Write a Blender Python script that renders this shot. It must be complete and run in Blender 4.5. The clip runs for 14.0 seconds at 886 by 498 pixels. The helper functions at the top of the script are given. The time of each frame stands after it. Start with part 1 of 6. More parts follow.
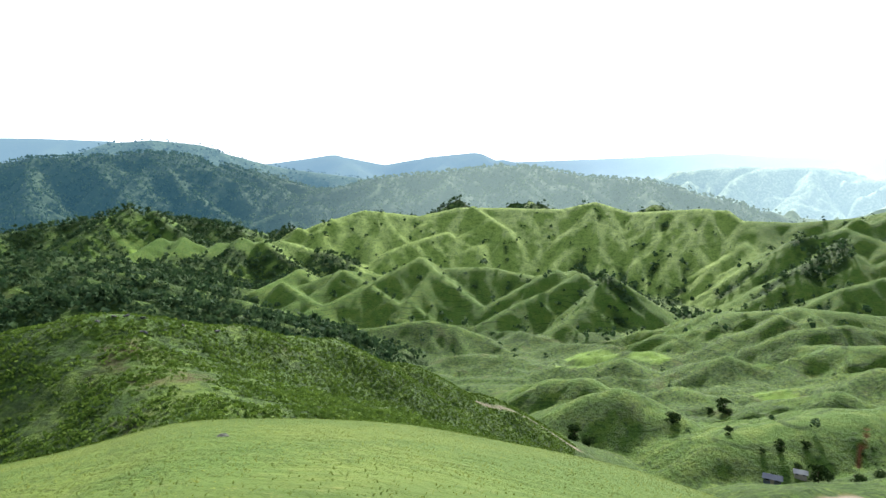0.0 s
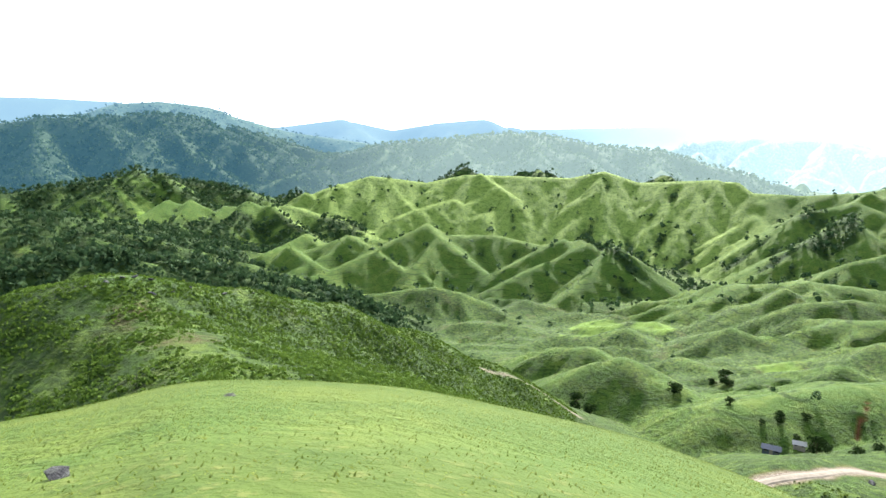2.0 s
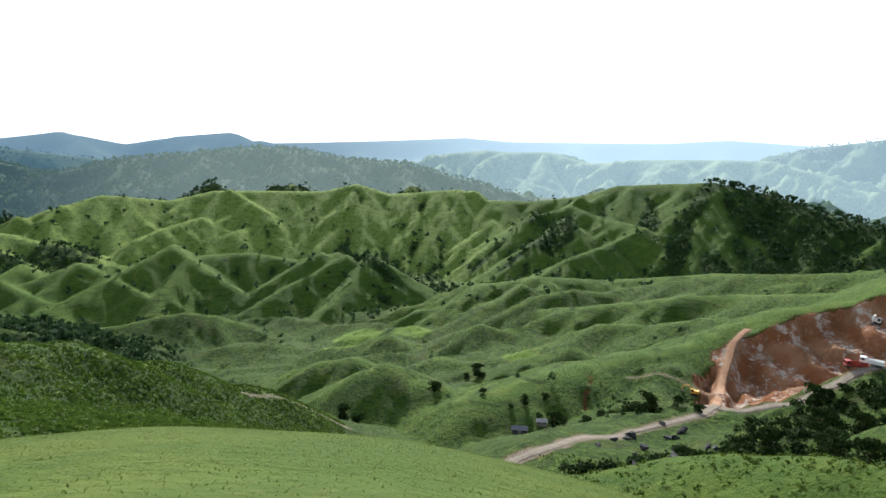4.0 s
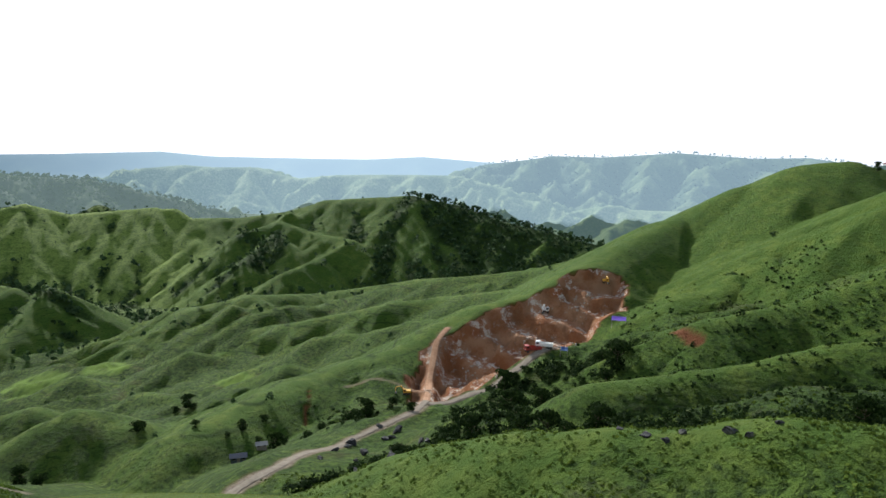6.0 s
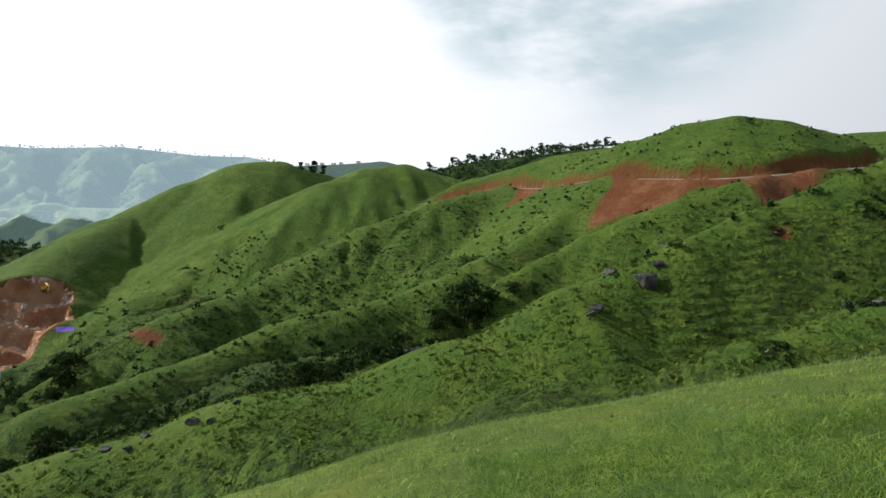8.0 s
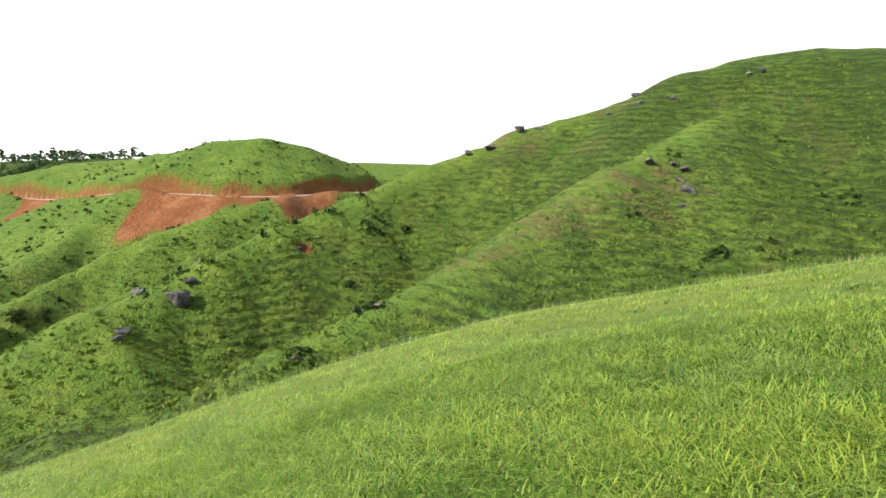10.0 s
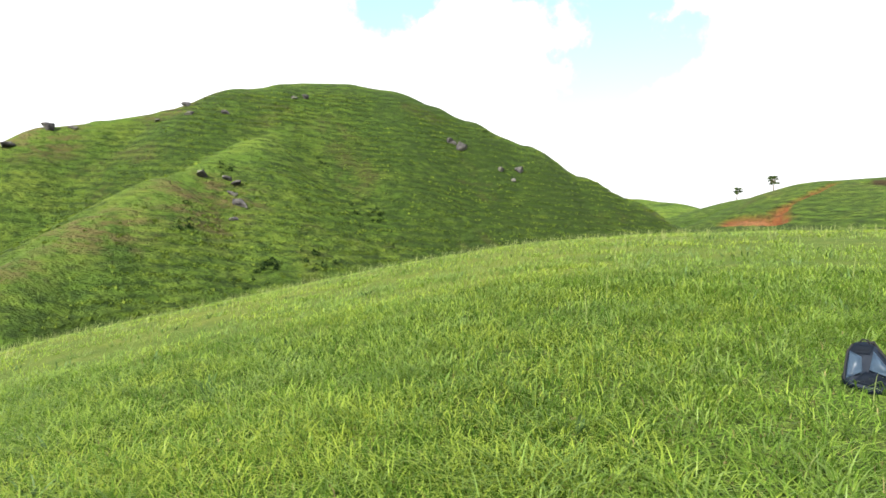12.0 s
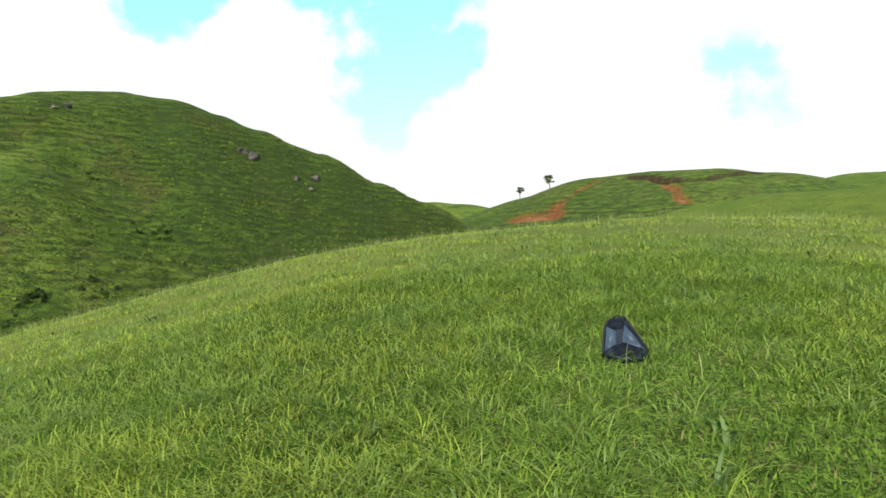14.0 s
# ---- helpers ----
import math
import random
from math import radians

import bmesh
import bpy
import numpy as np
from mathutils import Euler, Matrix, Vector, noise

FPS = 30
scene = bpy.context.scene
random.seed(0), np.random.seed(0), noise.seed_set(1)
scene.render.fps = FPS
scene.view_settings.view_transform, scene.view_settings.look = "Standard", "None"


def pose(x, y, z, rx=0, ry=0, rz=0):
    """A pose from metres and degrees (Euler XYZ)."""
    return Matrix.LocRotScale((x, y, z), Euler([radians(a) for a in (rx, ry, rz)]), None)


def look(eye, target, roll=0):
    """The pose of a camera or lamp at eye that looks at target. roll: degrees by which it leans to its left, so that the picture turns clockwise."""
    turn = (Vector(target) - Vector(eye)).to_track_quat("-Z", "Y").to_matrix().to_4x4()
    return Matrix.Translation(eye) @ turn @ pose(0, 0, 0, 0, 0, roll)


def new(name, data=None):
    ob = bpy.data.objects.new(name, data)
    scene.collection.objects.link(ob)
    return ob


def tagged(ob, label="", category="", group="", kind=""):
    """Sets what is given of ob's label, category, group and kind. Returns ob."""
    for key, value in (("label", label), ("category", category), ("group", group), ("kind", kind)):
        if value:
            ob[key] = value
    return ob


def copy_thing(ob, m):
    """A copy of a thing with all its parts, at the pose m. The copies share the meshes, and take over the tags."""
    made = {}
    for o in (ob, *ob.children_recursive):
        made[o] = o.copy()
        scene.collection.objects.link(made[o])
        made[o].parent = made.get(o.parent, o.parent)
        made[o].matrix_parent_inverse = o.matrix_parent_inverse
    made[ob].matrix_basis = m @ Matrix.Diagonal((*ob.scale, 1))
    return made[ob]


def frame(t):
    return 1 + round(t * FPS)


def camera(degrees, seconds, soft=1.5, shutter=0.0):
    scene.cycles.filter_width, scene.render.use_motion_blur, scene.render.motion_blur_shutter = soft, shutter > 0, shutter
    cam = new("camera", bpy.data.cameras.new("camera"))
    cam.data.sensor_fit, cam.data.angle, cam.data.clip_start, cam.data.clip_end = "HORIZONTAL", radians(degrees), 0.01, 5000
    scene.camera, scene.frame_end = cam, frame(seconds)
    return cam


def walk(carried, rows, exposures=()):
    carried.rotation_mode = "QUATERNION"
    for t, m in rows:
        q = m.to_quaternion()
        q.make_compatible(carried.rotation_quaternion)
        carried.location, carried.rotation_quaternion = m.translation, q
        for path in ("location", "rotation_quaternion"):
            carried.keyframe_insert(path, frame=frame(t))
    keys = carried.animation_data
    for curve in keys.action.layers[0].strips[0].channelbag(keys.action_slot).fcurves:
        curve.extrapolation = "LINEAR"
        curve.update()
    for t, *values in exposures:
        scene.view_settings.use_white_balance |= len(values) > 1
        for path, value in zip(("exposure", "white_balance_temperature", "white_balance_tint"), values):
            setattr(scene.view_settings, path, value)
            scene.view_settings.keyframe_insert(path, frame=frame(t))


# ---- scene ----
# camera
cam = camera(68.5, 14.0)
PATH = [  # seconds, place, turn
    (0.0, 0.000, 0.000, 1.550, 82.00, -0.00, -0.00),
    (0.5, -0.008, -0.008, 1.514, 78.54, -0.09, 1.09),
    (1.0, -0.007, -0.006, 1.527, 80.47, -0.86, 0.89),
    (1.5, -0.014, -0.007, 1.509, 78.79, -0.74, 2.08),
    (2.0, -0.007, -0.006, 1.517, 79.11, -0.91, 0.72),
    (2.5, 0.032, -0.004, 1.526, 79.52, -1.34, -4.46),
    (3.0, 0.081, -0.009, 1.529, 79.91, -0.24, -11.39),
    (3.2, 0.094, -0.013, 1.530, 79.79, -0.55, -14.89),
    (5.3, 0.227, -0.060, 1.544, 82.34, -0.64, -28.65),
    (5.5, 0.239, -0.065, 1.545, 81.90, -1.40, -33.52),
    (6.0, 0.314, -0.118, 1.547, 82.48, -1.44, -45.88),
    (6.5, 0.362, -0.167, 1.554, 83.11, -0.44, -54.32),
    (7.0, 0.424, -0.261, 1.564, 83.95, -2.27, -68.96),
    (7.5, 0.455, -0.364, 1.556, 83.13, -1.53, -82.09),
    (7.7, 0.448, -0.392, 1.557, 83.34, -1.99, -85.94),
    (9.8, 0.378, -0.695, 1.558, 87.81, -4.79, -127.26),
    (10.0, 0.371, -0.724, 1.558, 88.04, -4.59, -131.08),
    (10.5, 0.322, -0.790, 1.581, 90.38, -4.79, -143.67),
    (11.0, 0.274, -0.830, 1.595, 91.44, -3.86, -152.48),
    (11.5, 0.225, -0.865, 1.597, 91.56, -4.23, -162.48),
    (12.0, 0.184, -0.885, 1.597, 92.04, -3.80, -168.94),
    (12.5, 0.127, -0.906, 1.598, 92.15, -1.94, -177.13),
    (13.0, 0.079, -0.917, 1.596, 92.34, -0.33, -184.25),
    (13.5, 0.056, -0.917, 1.598, 93.06, 0.90, -187.36),
    (14.0, 0.064, -0.918, 1.599, 93.10, 1.16, -185.94),
]
EXPOSURES = [(0.0, 1.6, 5950, 10), (0.6, 1.72, 5950, 10), (1.5, 2.0, 5950, 10), (2.4, 2.1, 5950, 10), (3.2, 1.55, 5900, 10), (5.3, 0.48, 5850, 10), (6.9, 0.70, 5900, 10),
             (7.4, 0.48, 6050, 10), (7.7, 0.48, 6100, 10), (9.8, 1.75, 6600, 11), (11.0, 1.65, 6600, 11), (12.0, 1.78, 6600, 11), (12.8, 1.45, 6600, 11), (14.0, 1.25, 6600, 11)]
walk(cam, [(t, pose(x, y, z, rx, ry, rz)) for t, x, y, z, rx, ry, rz in PATH], EXPOSURES)

# ---- sky and sun ----
SUN_AZ, SUN_EL = 18.0, 30.0          # degrees to the right of the first view; above the level
sun_way = Vector((math.sin(radians(SUN_AZ)) * math.cos(radians(SUN_EL)), math.cos(radians(SUN_AZ)) * math.cos(radians(SUN_EL)), math.sin(radians(SUN_EL))))
sun_lamp = bpy.data.lights.new("sun", "SUN")
sun_lamp.energy, sun_lamp.angle, sun_lamp.color = 5.0, radians(3.0), (1.0, 0.93, 0.80)
sun = new("sun", sun_lamp)
sun.matrix_world = look((0, 0, 0), -sun_way)


def tree_of(owner):
    owner.use_nodes = True
    nt = owner.node_tree
    nt.nodes.clear()
    return nt


def math_node(nt, op, a, b=None, clamp=False):
    n = nt.nodes.new("ShaderNodeMath")
    n.operation, n.use_clamp = op, clamp
    for i, v in enumerate((a, b)):
        if v is None:
            continue
        if isinstance(v, (int, float)):
            n.inputs[i].default_value = v
        else:
            nt.links.new(v, n.inputs[i])
    return n.outputs[0]


def mix_colour(nt, fac, a, b):
    n = nt.nodes.new("ShaderNodeMix")
    n.data_type = "RGBA"
    for sock, v in ((n.inputs[0], fac), (n.inputs[6], a), (n.inputs[7], b)):
        if isinstance(v, (int, float)):
            sock.default_value = v
        elif isinstance(v, tuple):
            sock.default_value = (*v[:3], 1.0)
        else:
            nt.links.new(v, sock)
    return n.outputs[2]


def ramp(nt, value, lo, hi):
    n = nt.nodes.new("ShaderNodeMapRange")
    n.interpolation_type = "SMOOTHSTEP"
    n.inputs["From Min"].default_value, n.inputs["From Max"].default_value = lo, hi
    nt.links.new(value, n.inputs["Value"])
    return n.outputs["Result"]


def noise_of(nt, vector, scale, detail=4.0, rough=0.55, stretch=None):
    if stretch:
        m = nt.nodes.new("ShaderNodeMapping")
        m.inputs["Scale"].default_value = stretch
        nt.links.new(vector, m.inputs["Vector"])
        vector = m.outputs[0]
    n = nt.nodes.new("ShaderNodeTexNoise")
    n.inputs["Scale"].default_value, n.inputs["Detail"].default_value, n.inputs["Roughness"].default_value = scale, detail, rough
    nt.links.new(vector, n.inputs["Vector"])
    return n.outputs["Fac"]


def way_to(az, el):
    a, e = radians(az), radians(el)
    return (math.sin(a) * math.cos(e), math.cos(a) * math.cos(e), math.sin(e))


def make_sky():
    world = bpy.data.worlds.new("sky")
    scene.world = world
    nt = tree_of(world)
    sky = nt.nodes.new("ShaderNodeTexSky")
    sky.sky_type, sky.sun_disc = "NISHITA", False
    sky.sun_elevation, sky.sun_rotation = radians(SUN_EL), radians(SUN_AZ)
    coord = nt.nodes.new("ShaderNodeTexCoord")
    ray = coord.outputs["Generated"]

    def spot(az, el, wide):
        """How near the sky's direction lies to a place, 1 in its middle and 0 at wide degrees from it."""
        d = nt.nodes.new("ShaderNodeVectorMath")
        d.operation = "DOT_PRODUCT"
        nt.links.new(ray, d.inputs[0])
        d.inputs[1].default_value = way_to(az, el)
        return ramp(nt, d.outputs["Value"], math.cos(radians(wide)), 1.0)

    puffs = noise_of(nt, ray, 7.0, 7.0, 0.55)
    # blue gaps behind the start, ragged by the cloud puffs
    gap = math_node(nt, "MAXIMUM", spot(181, 22, 12), math_node(nt, "MAXIMUM", spot(162, 26.5, 10), math_node(nt, "MULTIPLY", spot(211, 12, 9), 0.38)))
    gap = math_node(nt, "SUBTRACT", gap, math_node(nt, "MULTIPLY", spot(171.5, 19.5, 6), 0.7), True)   # a white puff between them
    up = nt.nodes.new("ShaderNodeSeparateXYZ")
    nt.links.new(ray, up.inputs[0])
    gap = math_node(nt, "MAXIMUM", gap, ramp(nt, up.outputs["Z"], 0.56, 0.86))   # the clouds thin out overhead
    hole = ramp(nt, math_node(nt, "ADD", gap, math_node(nt, "MULTIPLY", math_node(nt, "SUBTRACT", puffs, 0.5), 4.0)), 0.42, 0.80)
    hole = math_node(nt, "MULTIPLY", hole, ramp(nt, gap, 0.02, 0.25))
    # grey undersides of cloud over the road hill
    grey = math_node(nt, "MULTIPLY", ramp(nt, spot(104, 25, 24), 0.05, 0.75), ramp(nt, noise_of(nt, ray, 4.0, 6.0, 0.55, (1, 1, 2.6)), 0.32, 0.62))
    glow = spot(SUN_AZ, SUN_EL, 118)
    cloud = mix_colour(nt, glow, (0.43, 0.44, 0.45), (1.0, 0.99, 0.98))
    cloud = mix_colour(nt, grey, cloud, (0.36, 0.43, 0.45))
    blue = nt.nodes.new("ShaderNodeVectorMath")
    blue.operation = "MULTIPLY_ADD"
    nt.links.new(sky.outputs[0], blue.inputs[0])
    blue.inputs[1].default_value = (0.10, 0.10, 0.10)
    veil = mix_colour(nt, ramp(nt, up.outputs["Z"], 0.40, 0.60), (0.03, 0.20, 0.10), (0.0, 0.02, 0.03))
    nt.links.new(veil, blue.inputs[2])
    whole = mix_colour(nt, hole, cloud, blue.outputs[0])
    back = nt.nodes.new("ShaderNodeBackground")
    nt.links.new(whole, back.inputs[0])
    back.inputs[1].default_value = 1.0
    out = nt.nodes.new("ShaderNodeOutputWorld")
    nt.links.new(back.outputs[0], out.inputs[0])


make_sky()

# ---- materials ----
def bump_of(nt, height, strength, distance):
    b = nt.nodes.new("ShaderNodeBump")
    b.inputs["Strength"].default_value, b.inputs["Distance"].default_value = strength, distance
    nt.links.new(height, b.inputs["Height"])
    return b.outputs[0]


def finish(nt, colour, rough=0.9, normal=None, sheen=0.0, glow=None, through_light=None, spec=0.2):
    out = nt.nodes.new("ShaderNodeOutputMaterial")
    p = nt.nodes.new("ShaderNodeBsdfPrincipled")
    p.inputs["Roughness"].default_value = rough
    p.inputs["Specular IOR Level"].default_value = spec
    p.inputs["Sheen Weight"].default_value = sheen
    if isinstance(colour, tuple):
        p.inputs["Base Color"].default_value = (*colour, 1)
    else:
        nt.links.new(colour, p.inputs["Base Color"])
    if normal is not None:
        nt.links.new(normal, p.inputs["Normal"])
    surface = p.outputs[0]
    if through_light:
        tr = nt.nodes.new("ShaderNodeBsdfTranslucent")
        if isinstance(colour, tuple):
            tr.inputs[0].default_value = (*colour, 1)
        else:
            nt.links.new(colour, tr.inputs[0])
        mx = nt.nodes.new("ShaderNodeMixShader")
        mx.inputs[0].default_value = through_light
        nt.links.new(surface, mx.inputs[1])
        nt.links.new(tr.outputs[0], mx.inputs[2])
        surface = mx.outputs[0]
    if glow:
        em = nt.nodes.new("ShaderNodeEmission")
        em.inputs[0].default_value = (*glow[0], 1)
        if len(glow) > 2:   # haze painted as glow, mostly brighter to the east
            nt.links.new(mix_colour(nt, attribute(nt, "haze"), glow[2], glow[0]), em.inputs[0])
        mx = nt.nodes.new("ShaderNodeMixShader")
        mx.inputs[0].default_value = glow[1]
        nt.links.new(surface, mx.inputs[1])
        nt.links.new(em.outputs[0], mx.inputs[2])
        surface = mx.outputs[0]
    nt.links.new(surface, out.inputs[0])


def attribute(nt, name):
    a = nt.nodes.new("ShaderNodeAttribute")
    a.attribute_name = name
    return a.outputs["Fac"]


def place_of(nt):
    return nt.nodes.new("ShaderNodeTexCoord").outputs["Object"]


def ground_material(name, lush, dry_or_sunlit, scrub, glow=None):
    """Grass hills: lush and dried grass, darker scrub, red earth, pale track, bright paddy and painted sunlight by the
    mesh's own zones.
    """
    m = bpy.data.materials.new(name)
    nt = tree_of(m)
    at = place_of(nt)
    big = noise_of(nt, at, 0.011, 5.0, 0.6)
    mid = noise_of(nt, at, 0.16, 5.0, 0.6)
    fine = noise_of(nt, at, 2.6, 5.0, 0.7)
    tufts = noise_of(nt, at, 9.0, 3.0, 0.7)
    treads = noise_of(nt, at, 0.9, 5.0, 0.7, (0.45, 0.45, 1.6))   # cattle treads along the contours
    split = nt.nodes.new("ShaderNodeSeparateXYZ")
    nt.links.new(at, split.inputs[0])
    level = math_node(nt, "ADD", math_node(nt, "MULTIPLY", split.outputs["Z"], 0.80), math_node(nt, "ADD", math_node(nt, "MULTIPLY", noise_of(nt, at, 0.05, 3.0, 0.5), 5.0), math_node(nt, "MULTIPLY", noise_of(nt, at, 0.5, 3.0, 0.6), 0.8)))
    wide_level = math_node(nt, "ADD", math_node(nt, "MULTIPLY", split.outputs["Z"], 0.26), math_node(nt, "MULTIPLY", noise_of(nt, at, 0.012, 4.0, 0.55), 6.0))
    terrace = math_node(nt, "ABSOLUTE", math_node(nt, "SUBTRACT", math_node(nt, "FRACT", wide_level), 0.5))
    rung = math_node(nt, "ABSOLUTE", math_node(nt, "SUBTRACT", math_node(nt, "FRACT", level), 0.5))
    small = noise_of(nt, at, 0.75, 4.0, 0.65)
    deep = (lush[0] * 0.40, lush[1] * 0.46, lush[2] * 0.5)
    c = mix_colour(nt, math_node(nt, "MULTIPLY", ramp(nt, mid, 0.38, 0.7), 0.8), lush, dry_or_sunlit)
    c = mix_colour(nt, math_node(nt, "MULTIPLY", ramp(nt, big, 0.45, 0.65), 0.5), c, (lush[0] * 0.75, lush[1] * 0.85, lush[2] * 0.8))
    bush = attribute(nt, "scrub")
    rank = math_node(nt, "ADD", math_node(nt, "MULTIPLY", ramp(nt, bush, 0.15, 0.5), 0.7), 0.3)   # short smooth turf on the crests
    c = mix_colour(nt, math_node(nt, "MULTIPLY", math_node(nt, "MULTIPLY", ramp(nt, small, 0.52, 0.68), 0.6), rank), c, deep)
    c = mix_colour(nt, math_node(nt, "MULTIPLY", math_node(nt, "MULTIPLY", ramp(nt, fine, 0.50, 0.68), 0.75), rank), c, deep)
    c = mix_colour(nt, math_node(nt, "MULTIPLY", ramp(nt, tufts, 0.55, 0.8), 0.16), c, (dry_or_sunlit[0] * 1.25, dry_or_sunlit[1] * 1.2, dry_or_sunlit[2] * 1.1))
    c = mix_colour(nt, math_node(nt, "MULTIPLY", math_node(nt, "MULTIPLY", attribute(nt, "grazed"), 0.45), ramp(nt, bush, 0.42, 0.75)), c, deep)   # shade painted as darker green on the grazed sides
    sward = mix_colour(nt, ramp(nt, mid, 0.4, 0.65), (0.047, 0.071, 0.010), (0.071, 0.089, 0.014))
    sward = mix_colour(nt, math_node(nt, "MULTIPLY", ramp(nt, small, 0.46, 0.62), 0.55), sward, (0.032, 0.058, 0.008))   # ranker grass in small patches
    sward = mix_colour(nt, math_node(nt, "MULTIPLY", ramp(nt, fine, 0.54, 0.68), 0.55), sward, (0.115, 0.118, 0.034))   # seeding heads
    strands = noise_of(nt, at, 38.0, 3.0, 0.6)
    # dead grass, with the shade between blades painted in as dark specks
    shaded_thatch = mix_colour(nt, ramp(nt, strands, 0.42, 0.60), (0.015, 0.028, 0.006), (0.078, 0.128, 0.018))
    shaded_thatch = mix_colour(nt, math_node(nt, "MULTIPLY", ramp(nt, fine, 0.52, 0.66), 0.5), shaded_thatch, (0.060, 0.066, 0.020))
    sward = mix_colour(nt, ramp(nt, attribute(nt, "turf"), 0.55, 1.0), sward, shaded_thatch)
    c = mix_colour(nt, ramp(nt, attribute(nt, "turf"), 0.0, 0.5), c, sward)
    c = mix_colour(nt, math_node(nt, "MULTIPLY", attribute(nt, "dry_or_sunlit"), ramp(nt, mid, 0.2, 0.6)), c, (0.172, 0.236, 0.048))   # sunlight on the far ridges, painted as paler yellow-green
    patch = math_node(nt, "ADD", math_node(nt, "MULTIPLY", treads, 0.64), math_node(nt, "MULTIPLY", small, 0.36))
    patch = math_node(nt, "ADD", patch, math_node(nt, "MULTIPLY", math_node(nt, "SUBTRACT", bush, 0.5), 0.26))
    scr = math_node(nt, "MULTIPLY", ramp(nt, patch, 0.42, 0.60), ramp(nt, bush, 0.0, 0.25))
    c = mix_colour(nt, math_node(nt, "MULTIPLY", scr, 0.88), c, scrub)
    # shadow lines under the tread tufts, painted in the dark scrub colour
    step_line = math_node(nt, "MULTIPLY", ramp(nt, rung, 0.20, 0.44), math_node(nt, "MULTIPLY", ramp(nt, noise_of(nt, at, 0.35, 4.0, 0.7), 0.42, 0.60), math_node(nt, "MULTIPLY", attribute(nt, "grazed"), ramp(nt, bush, 0.10, 0.5))))
    c = mix_colour(nt, math_node(nt, "MULTIPLY", step_line, 0.85), c, scrub)
    bank = math_node(nt, "MULTIPLY", ramp(nt, terrace, 0.36, 0.47), math_node(nt, "MULTIPLY", attribute(nt, "terraced"), ramp(nt, noise_of(nt, at, 0.03, 4.0, 0.65), 0.46, 0.58)))
    c = mix_colour(nt, math_node(nt, "MULTIPLY", bank, 0.75), c, scrub)
    bare = math_node(nt, "MULTIPLY", ramp(nt, noise_of(nt, at, 0.07, 6.0, 0.7), 0.55, 0.66), ramp(nt, bush, 0.1, 0.6))
    c = mix_colour(nt, math_node(nt, "MULTIPLY", bare, 0.25), c, (0.088, 0.062, 0.028))
    worn = math_node(nt, "MULTIPLY", attribute(nt, "worn"), ramp(nt, noise_of(nt, at, 0.5, 5.0, 0.7, (0.6, 0.6, 1.6)), 0.40, 0.62))
    c = mix_colour(nt, math_node(nt, "MULTIPLY", worn, 0.8), c, (0.082, 0.062, 0.028))
    under = math_node(nt, "MULTIPLY", attribute(nt, "forest"), ramp(nt, noise_of(nt, at, 0.12, 5.0, 0.7), 0.30, 0.50))
    c = mix_colour(nt, under, c, (scrub[0] * 1.1, scrub[1] * 1.1, scrub[2] * 1.1))
    c = mix_colour(nt, attribute(nt, "paddy"), c, (0.115, 0.185, 0.024))
    rain = noise_of(nt, at, 0.45, 6.0, 0.7, (1, 1, 0.25))
    soil = mix_colour(nt, ramp(nt, noise_of(nt, at, 0.10, 6.0, 0.65), 0.42, 0.62), (0.125, 0.032, 0.016), (0.185, 0.072, 0.037))
    dug = mix_colour(nt, ramp(nt, noise_of(nt, at, 0.09, 6.0, 0.65), 0.38, 0.62), (0.25, 0.098, 0.043), (0.34, 0.180, 0.100))
    dug = mix_colour(nt, math_node(nt, "MULTIPLY", ramp(nt, noise_of(nt, at, 0.34, 7.0, 0.8), 0.50, 0.56), ramp(nt, attribute(nt, "earth"), 0.955, 0.985)), dug, (0.52, 0.45, 0.37))
    dug = mix_colour(nt, math_node(nt, "MULTIPLY", ramp(nt, noise_of(nt, at, 0.13, 7.0, 0.75, (1, 1, 0.5)), 0.50, 0.60), 0.38), dug, (0.105, 0.046, 0.026))
    dug = mix_colour(nt, math_node(nt, "MULTIPLY", ramp(nt, noise_of(nt, at, 0.075, 8.0, 0.8), 0.56, 0.64), 0.8), dug, (0.36, 0.31, 0.25))
    # the road cut's bank: its shade painted as darker red soil
    soil = mix_colour(nt, ramp(nt, attribute(nt, "earth"), 0.80, 0.84), (0.120, 0.034, 0.017), soil)
    soil = mix_colour(nt, math_node(nt, "MULTIPLY", ramp(nt, rain, 0.50, 0.66), 0.75), soil, (0.090, 0.030, 0.016))
    soil = mix_colour(nt, ramp(nt, attribute(nt, "earth"), 0.89, 0.92), soil, dug)
    c = mix_colour(nt, attribute(nt, "earth"), c, soil)
    c = mix_colour(nt, attribute(nt, "torn"), c, (0.030, 0.022, 0.012))   # dark soil where the turf has slipped, its shadow painted in
    track = mix_colour(nt, ramp(nt, noise_of(nt, at, 0.7, 5.0, 0.7), 0.3, 0.7), (0.24, 0.20, 0.155), (0.16, 0.12, 0.085))
    c = mix_colour(nt, attribute(nt, "track"), c, track)
    h = math_node(nt, "ADD", math_node(nt, "MULTIPLY", math_node(nt, "SUBTRACT", math_node(nt, "MULTIPLY", treads, 3.0), math_node(nt, "MULTIPLY", rung, 3.0)), math_node(nt, "MULTIPLY", attribute(nt, "grazed"), ramp(nt, bush, 0.05, 0.4))), math_node(nt, "ADD", fine, math_node(nt, "MULTIPLY", small, 2.0)))
    h = math_node(nt, "MULTIPLY", h, math_node(nt, "SUBTRACT", 1.0, math_node(nt, "MULTIPLY", ramp(nt, attribute(nt, "turf"), 0.0, 0.4), 0.85)))   # the hilltop is even
